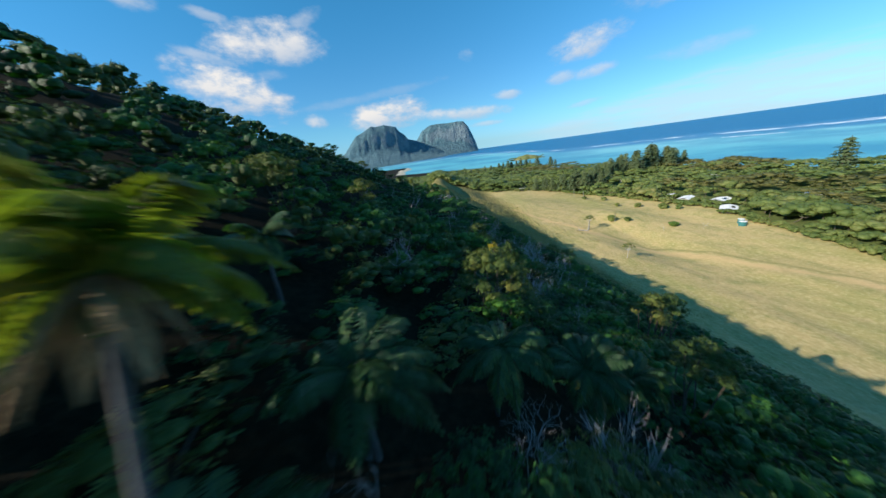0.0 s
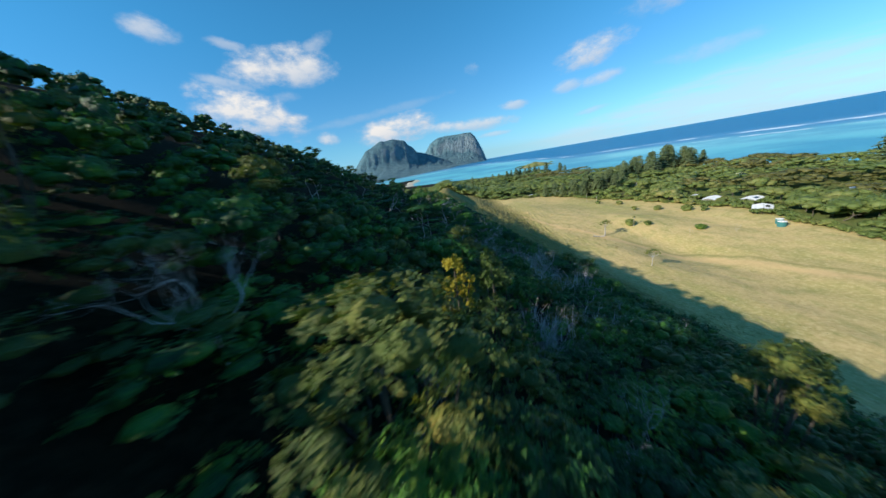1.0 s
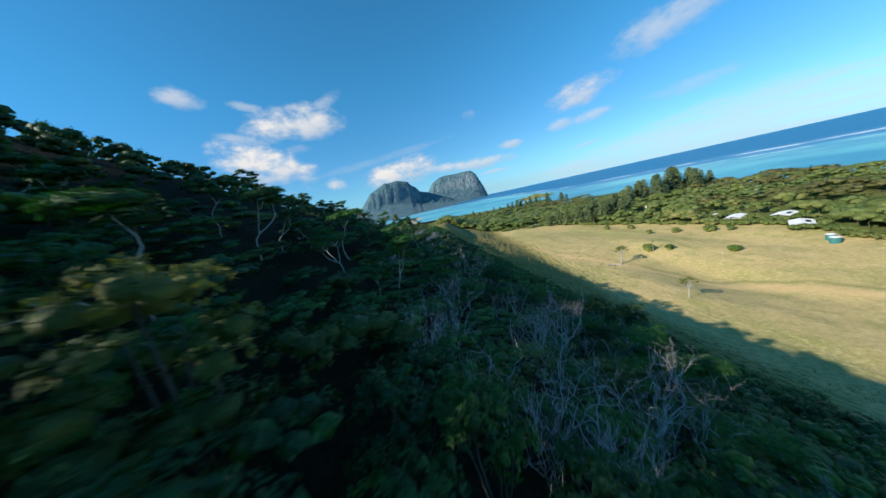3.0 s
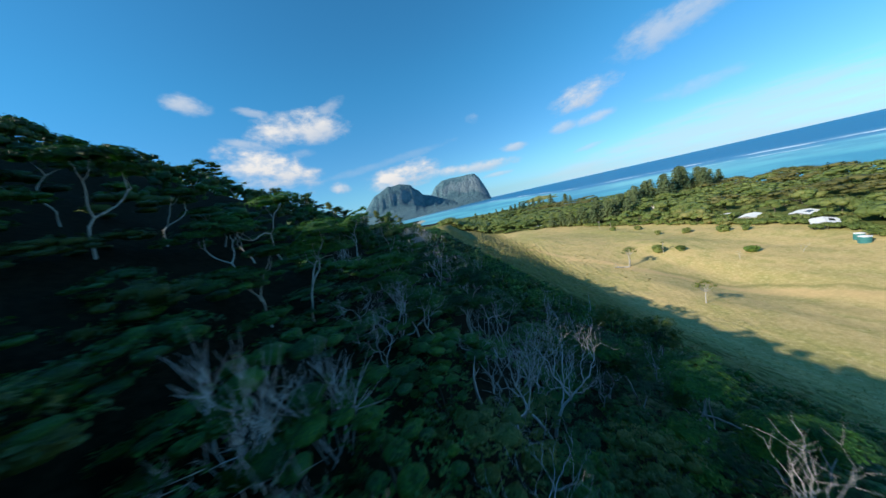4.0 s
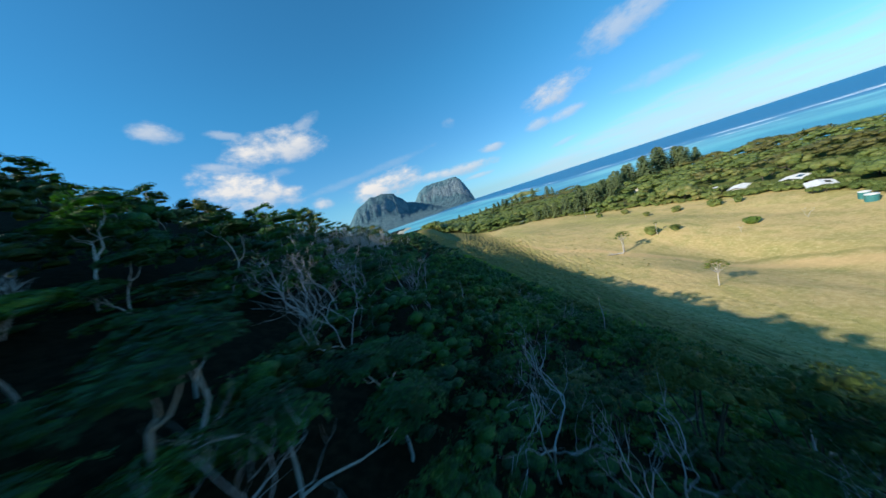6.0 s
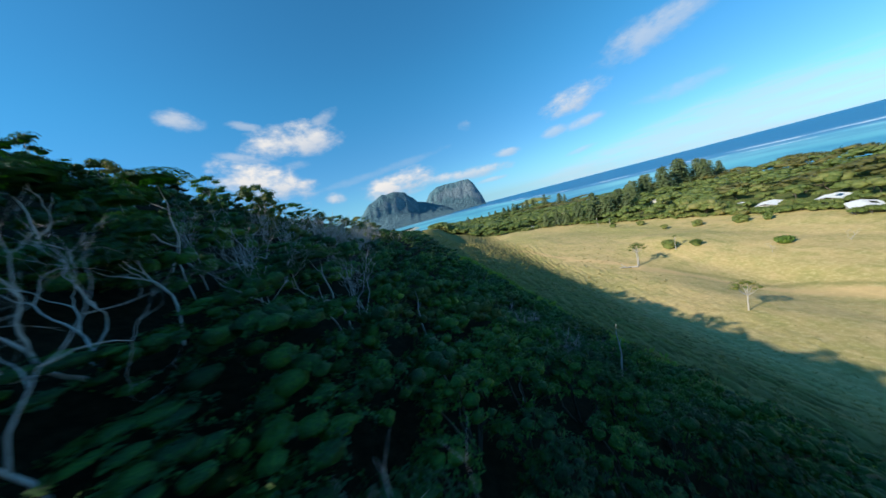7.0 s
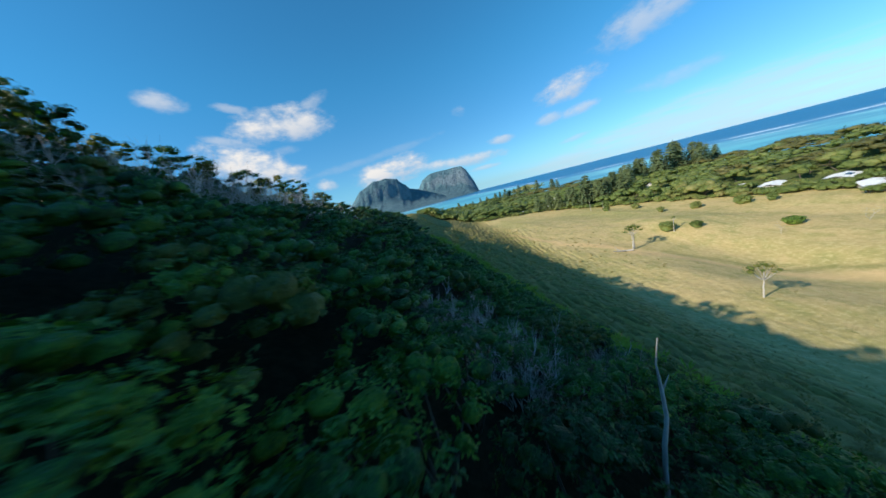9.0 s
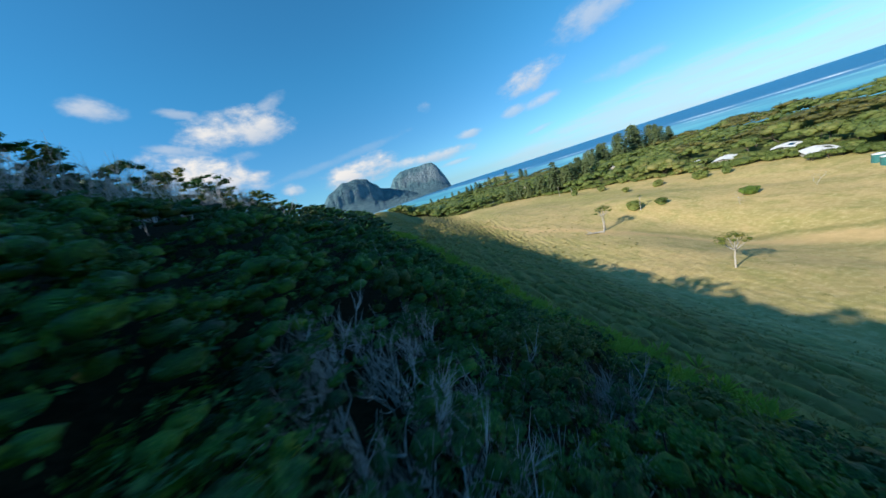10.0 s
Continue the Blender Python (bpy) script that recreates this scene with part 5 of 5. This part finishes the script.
def piece(name, shape, mat, parent, label=""):
    ob = new(name, shape.mesh(name, mat))
    ob.parent = parent
    return tagged(ob, label)


def house(x, y, L, W, turn, wall_h, label, roof=None, panels=0):
    root = new("house")
    root.matrix_world = spot(x, y, 0.5, turn)
    walls = Shape()
    t, hx, hy, rise, eave = 0.15, L / 2, W / 2, W * 0.11, 0.6
    box_quads(walls, -hx, -hy, -0.6, hx, -hy + t, wall_h)
    box_quads(walls, -hx, hy - t, -0.6, hx, hy, wall_h)
    for sx2 in (-hx, hx - t):
        box_quads(walls, sx2, -hy + t, -0.6, sx2 + t, hy - t, wall_h)
        walls.quads([(sx2, -hy, wall_h), (sx2 + t, -hy, wall_h), (sx2 + t, 0, wall_h + rise), (sx2, 0, wall_h + rise)], [(0, 1, 2, 3)])
        walls.quads([(sx2, hy, wall_h), (sx2, 0, wall_h + rise), (sx2 + t, 0, wall_h + rise), (sx2 + t, hy, wall_h)], [(0, 1, 2, 3)])
    piece("wall", walls, mat_wall, root)
    for sg in (-1, 1):
        sheet = Shape()
        n_ = max(8, int(L / 0.75))
        xs = np.linspace(-hx - eave, hx + eave, n_ * 2 + 1)
        rib = np.where(np.arange(len(xs)) % 2 == 1, 0.05, 0.0)
        y1, z1 = sg * (hy + eave), wall_h - eave * rise / hy
        a = np.stack([xs, np.full_like(xs, 0.02 * sg), wall_h + rise + 0.06 + rib], 1)
        b = np.stack([xs, np.full_like(xs, y1), z1 + 0.06 + rib], 1)
        vv = np.concatenate([a, b, a - (0, 0, 0.06), b - (0, 0, 0.06)])
        i = np.arange(len(xs) - 1)
        m_ = len(xs)
        sheet.quads(vv, np.concatenate([np.stack([i, i + m_, i + m_ + 1, i + 1], 1), np.stack([i + 2 * m_, i + 2 * m_ + 1, i + 3 * m_ + 1, i + 3 * m_], 1), np.stack([i + m_, i + 3 * m_, i + 3 * m_ + 1, i + m_ + 1], 1)]))
        rf = piece("roof", sheet, roof or mat_white_roof, root)
        if panels and sg < 0:
            for k in range(panels):
                pn = Shape()
                px_ = -hx * 0.4 + k * 1.15
                q = np.array([(px_, -hy * 0.3), (px_ + 1.05, -hy * 0.3), (px_ + 1.05, -hy * 0.75), (px_, -hy * 0.75)])
                zz = wall_h + rise * (1 + q[:, 1] / hy) + 0.22
                top_ = np.column_stack([q, zz])
                pn.quads(np.concatenate([top_, top_ - (0, 0, 0.06)]), [(0, 3, 2, 1), (4, 5, 6, 7), (0, 1, 5, 4), (1, 2, 6, 5), (2, 3, 7, 6), (3, 0, 4, 7)])
                piece("solar_panel", pn, mat_dark, root, "dark glass solar panel")
    for k in range(max(2, int(L / 3.6))):
        wx = -hx + 1.8 + k * 3.4
        if wx > hx - 1.2:
            break
        fr = Shape()
        for (a0, b0, a1, b1) in ((wx - 0.7, 0.9, wx + 0.7, 1.0), (wx - 0.7, 2.0, wx + 0.7, 2.1), (wx - 0.7, 1.0, wx - 0.6, 2.0), (wx + 0.6, 1.0, wx + 0.7, 2.0)):
            box_quads(fr, a0, -hy - 0.06, b0, a1, -hy + 0.02, b1)
        wf = piece("window_frame", fr, mat_white_roof, root)
        piece("pane", box_quads(Shape(), wx - 0.6, -hy - 0.03, 1.0, wx + 0.6, -hy - 0.005, 2.0), mat_glass, wf)
    piece("door", box_quads(Shape(), hx - 1.1, -hy - 0.05, 0.0, hx - 0.25, -hy - 0.004, 2.05), mat_teal, root, "dark green painted door")
    return tagged(root, label, "house", "houses")


for i, hrow in enumerate(HOUSES):
    hrow = (hrow[0], hrow[1], hrow[2] * 0.7, hrow[3] * 0.85, hrow[4], hrow[5] - 0.7, hrow[6])
    house(*hrow, roof=mat_blue_roof if i == 6 else None, panels=4 if i in (1, 2) else 0)

screen = [coast_tree(670 + i, 3.2, 2.0, LEAF_COAST) for i in range(2)]
for hx, hy, L, W, a, *_ in HOUSES[:8]:
    for k in range(7):
        if k < 4:
            u, v = -L * 0.4 + (k + 0.3) * L * 0.8 / 3.6, -W * 0.43 - 2.2 + r.normal(0, 0.4)
        else:
            u, v = -L * 0.4 - 2.0 + r.normal(0, 0.4), (k - 5) * W * 0.36
        x, y = hx + u * math.cos(a) - v * math.sin(a), hy + u * math.sin(a) + v * math.cos(a)
        t_, c_ = screen[k % 2]
        plant("garden_bush", [("trunk", t_), ("crown", c_)], spot(x, y, 0.3, k, r.uniform(0.9, 1.2), r.uniform(0.85, 1.08)), "green garden bush in front of a house", "bush", "garden bushes")

# two round water tanks at the pasture's edge
for x, y, rad in ((164.5, 139.5, 1.6), (166.8, 142.6, 1.4)):
    root = new("water_tank")
    root.matrix_world = spot(x, y, 0.05)
    th = np.linspace(0, 2 * np.pi, 25)[:-1]
    body_, lid = Shape(), Shape()
    zs = np.array([-0.4, 0.0, 0.5, 0.52, 1.0, 1.02, 1.5, 1.52, 2.0, 2.02, 2.4])
    rs = rad * np.array([1, 1, 1, 1.02, 1.02, 1, 1, 1.02, 1.02, 1, 1])
    body_.tube(np.column_stack([0 * zs, 0 * zs, zs]), rs, 24)
    lid.tube([(0, 0, 2.38), (0, 0, 2.46), (0, 0, 2.75), (0, 0, 2.80)], [rad * 1.05, rad * 1.05, rad * 0.25, 0.01], 24)
    piece("tank_wall", body_, mat_teal, root)
    piece("lid", lid, mat_white_roof, root, "pale low conical lid")
    tagged(root, "round teal water tank with a pale lid", "tank", "water tanks")

# ---- the islet in the lagoon ----
th, rr_ = np.meshgrid(np.linspace(0, 2 * np.pi, 60), np.linspace(0, 1, 24))
wob = 1 + 0.18 * np.sin(3 * th + 1) + 0.1 * np.sin(7 * th)
IX, IY = 62 * rr_ * np.cos(th) * wob, 26 * rr_ * np.sin(th) * wob
IZ = 13 * (1 - rr_ ** 2) * (0.75 + 0.4 * np.sin(IX * 0.035 + 1.2)) + 0.8 * np.sin(IX * 0.21) * (1 - rr_) - 1.5 * rr_
islet = new("islet", grid_mesh("islet", IX, IY, IZ, ISLET_GRASS))
islet.matrix_world = pose(318, 1000, 0, 0, 0, -15)
tagged(islet, "low grassy islet in the turquoise lagoon", "islet")
isl_rows = [(int(r.integers(6)), 318 + x, 1000 + y, 1.5 + r.uniform(0, 2), r.uniform(0, 6.28), 6 * r.uniform(0.8, 1.3), 6 * r.uniform(0.7, 1.2)) for x, y in zip(r.uniform(-56, -25, 16), r.uniform(-12, 14, 16))]
isl_rows += [(int(r.integers(6)), 318 + 58, 985, 1, 0.5, 6, 9), (int(r.integers(6)), 318 + 52, 988, 1, 2.5, 5, 7)]
mass("islet_scrub", FAR_COAST, isl_rows, LEAF_COAST, "dark scrub on the end of the islet")

# ---- grass, ferns and clods along the wood's edge ----


def tuft(seed, blades, h, w_, flare):
    rr = np.random.default_rng(seed)
    s = Shape()
    a = rr.uniform(0, 6.283, blades)
    d = np.stack([np.cos(a) * flare, np.sin(a) * flare, np.ones(blades)], 1) * rr.uniform(0.6, 1.1, (blades, 1)) * h
    p = np.stack([np.cos(a), np.sin(a), 0 * a], 1) * 0.12 * h
    side = np.stack([-np.sin(a), np.cos(a), 0 * a], 1) * w_
    s.quads(np.stack([p - side, p + d * 0.55 - side * 0.7, p + d - (0, 0, 0.12 * h), p + d * 0.55 + side * 0.7], 1), np.arange(blades * 4).reshape(-1, 4))
    return s.arrays()


mat_grass = leaf_material("dry_grass_blades", [(0.0, (0.10, 0.115, 0.035)), (0.5, (0.20, 0.185, 0.07)), (1.0, (0.38, 0.30, 0.14))], gloss=0.7, through_light=0.3)
TUFTS = [tuft(700 + i, 9, 0.42, 0.035, 0.75) for i in range(5)]
g_rows = []
for _ in range(6000):
    y = r.uniform(68, 150)
    x = float(wood_edge(y)) + r.exponential(16)
    if x < 105:
        g_rows.append((int(r.integers(5)), x, y, floor_at(x, y) - 0.04, r.uniform(0, 6.28), r.uniform(0.6, 1.5), r.uniform(0.35, 0.95)))
mass("tussock_grass", TUFTS, g_rows, mat_grass, "rough dry tussock grass on the hillside pasture", "grass")
LEAF_FERN = leaf_material("edge_fern", [(0.0, (0.10, 0.20, 0.02)), (0.5, (0.19, 0.33, 0.035)), (1.0, (0.32, 0.40, 0.05))])
FERNS = [tuft(720 + i, 14, 0.8, 0.09, 1.0) for i in range(5)]
f_rows = []
for _ in range(2600):
    y = r.uniform(60, 150)
    x = float(wood_edge(y)) + r.normal(1.0, 1.1)
    f_rows.append((int(r.integers(5)), x, y, floor_at(x, y) - 0.05, r.uniform(0, 6.28), r.uniform(0.7, 1.4), r.uniform(0.5, 1.2)))
mass("edge_ferns", FERNS, f_rows, LEAF_FERN, "bright green ferns and weeds along the wood's edge", "ferns")
CLUMPS = [tuft(740 + i, 16, 0.9, 0.10, 0.7) for i in range(4)]
c_rows = []
for _ in range(1500):
    y = 140 + 130 * r.random() ** 0.8
    x = float(wood_edge(y)) + 8 + abs(r.normal(0, 34))
    if x < 100 and land(np.array(x), np.array(y)) < 34:
        c_rows.append((int(r.integers(4)), x, y, floor_at(x, y) - 0.08, r.uniform(0, 6.28), r.uniform(0.5, 1.2), r.uniform(0.3, 0.9)))
mass("grass_clumps", CLUMPS, c_rows, mat_grass, "scattered clumps of dry grass on the pasture", "grass")
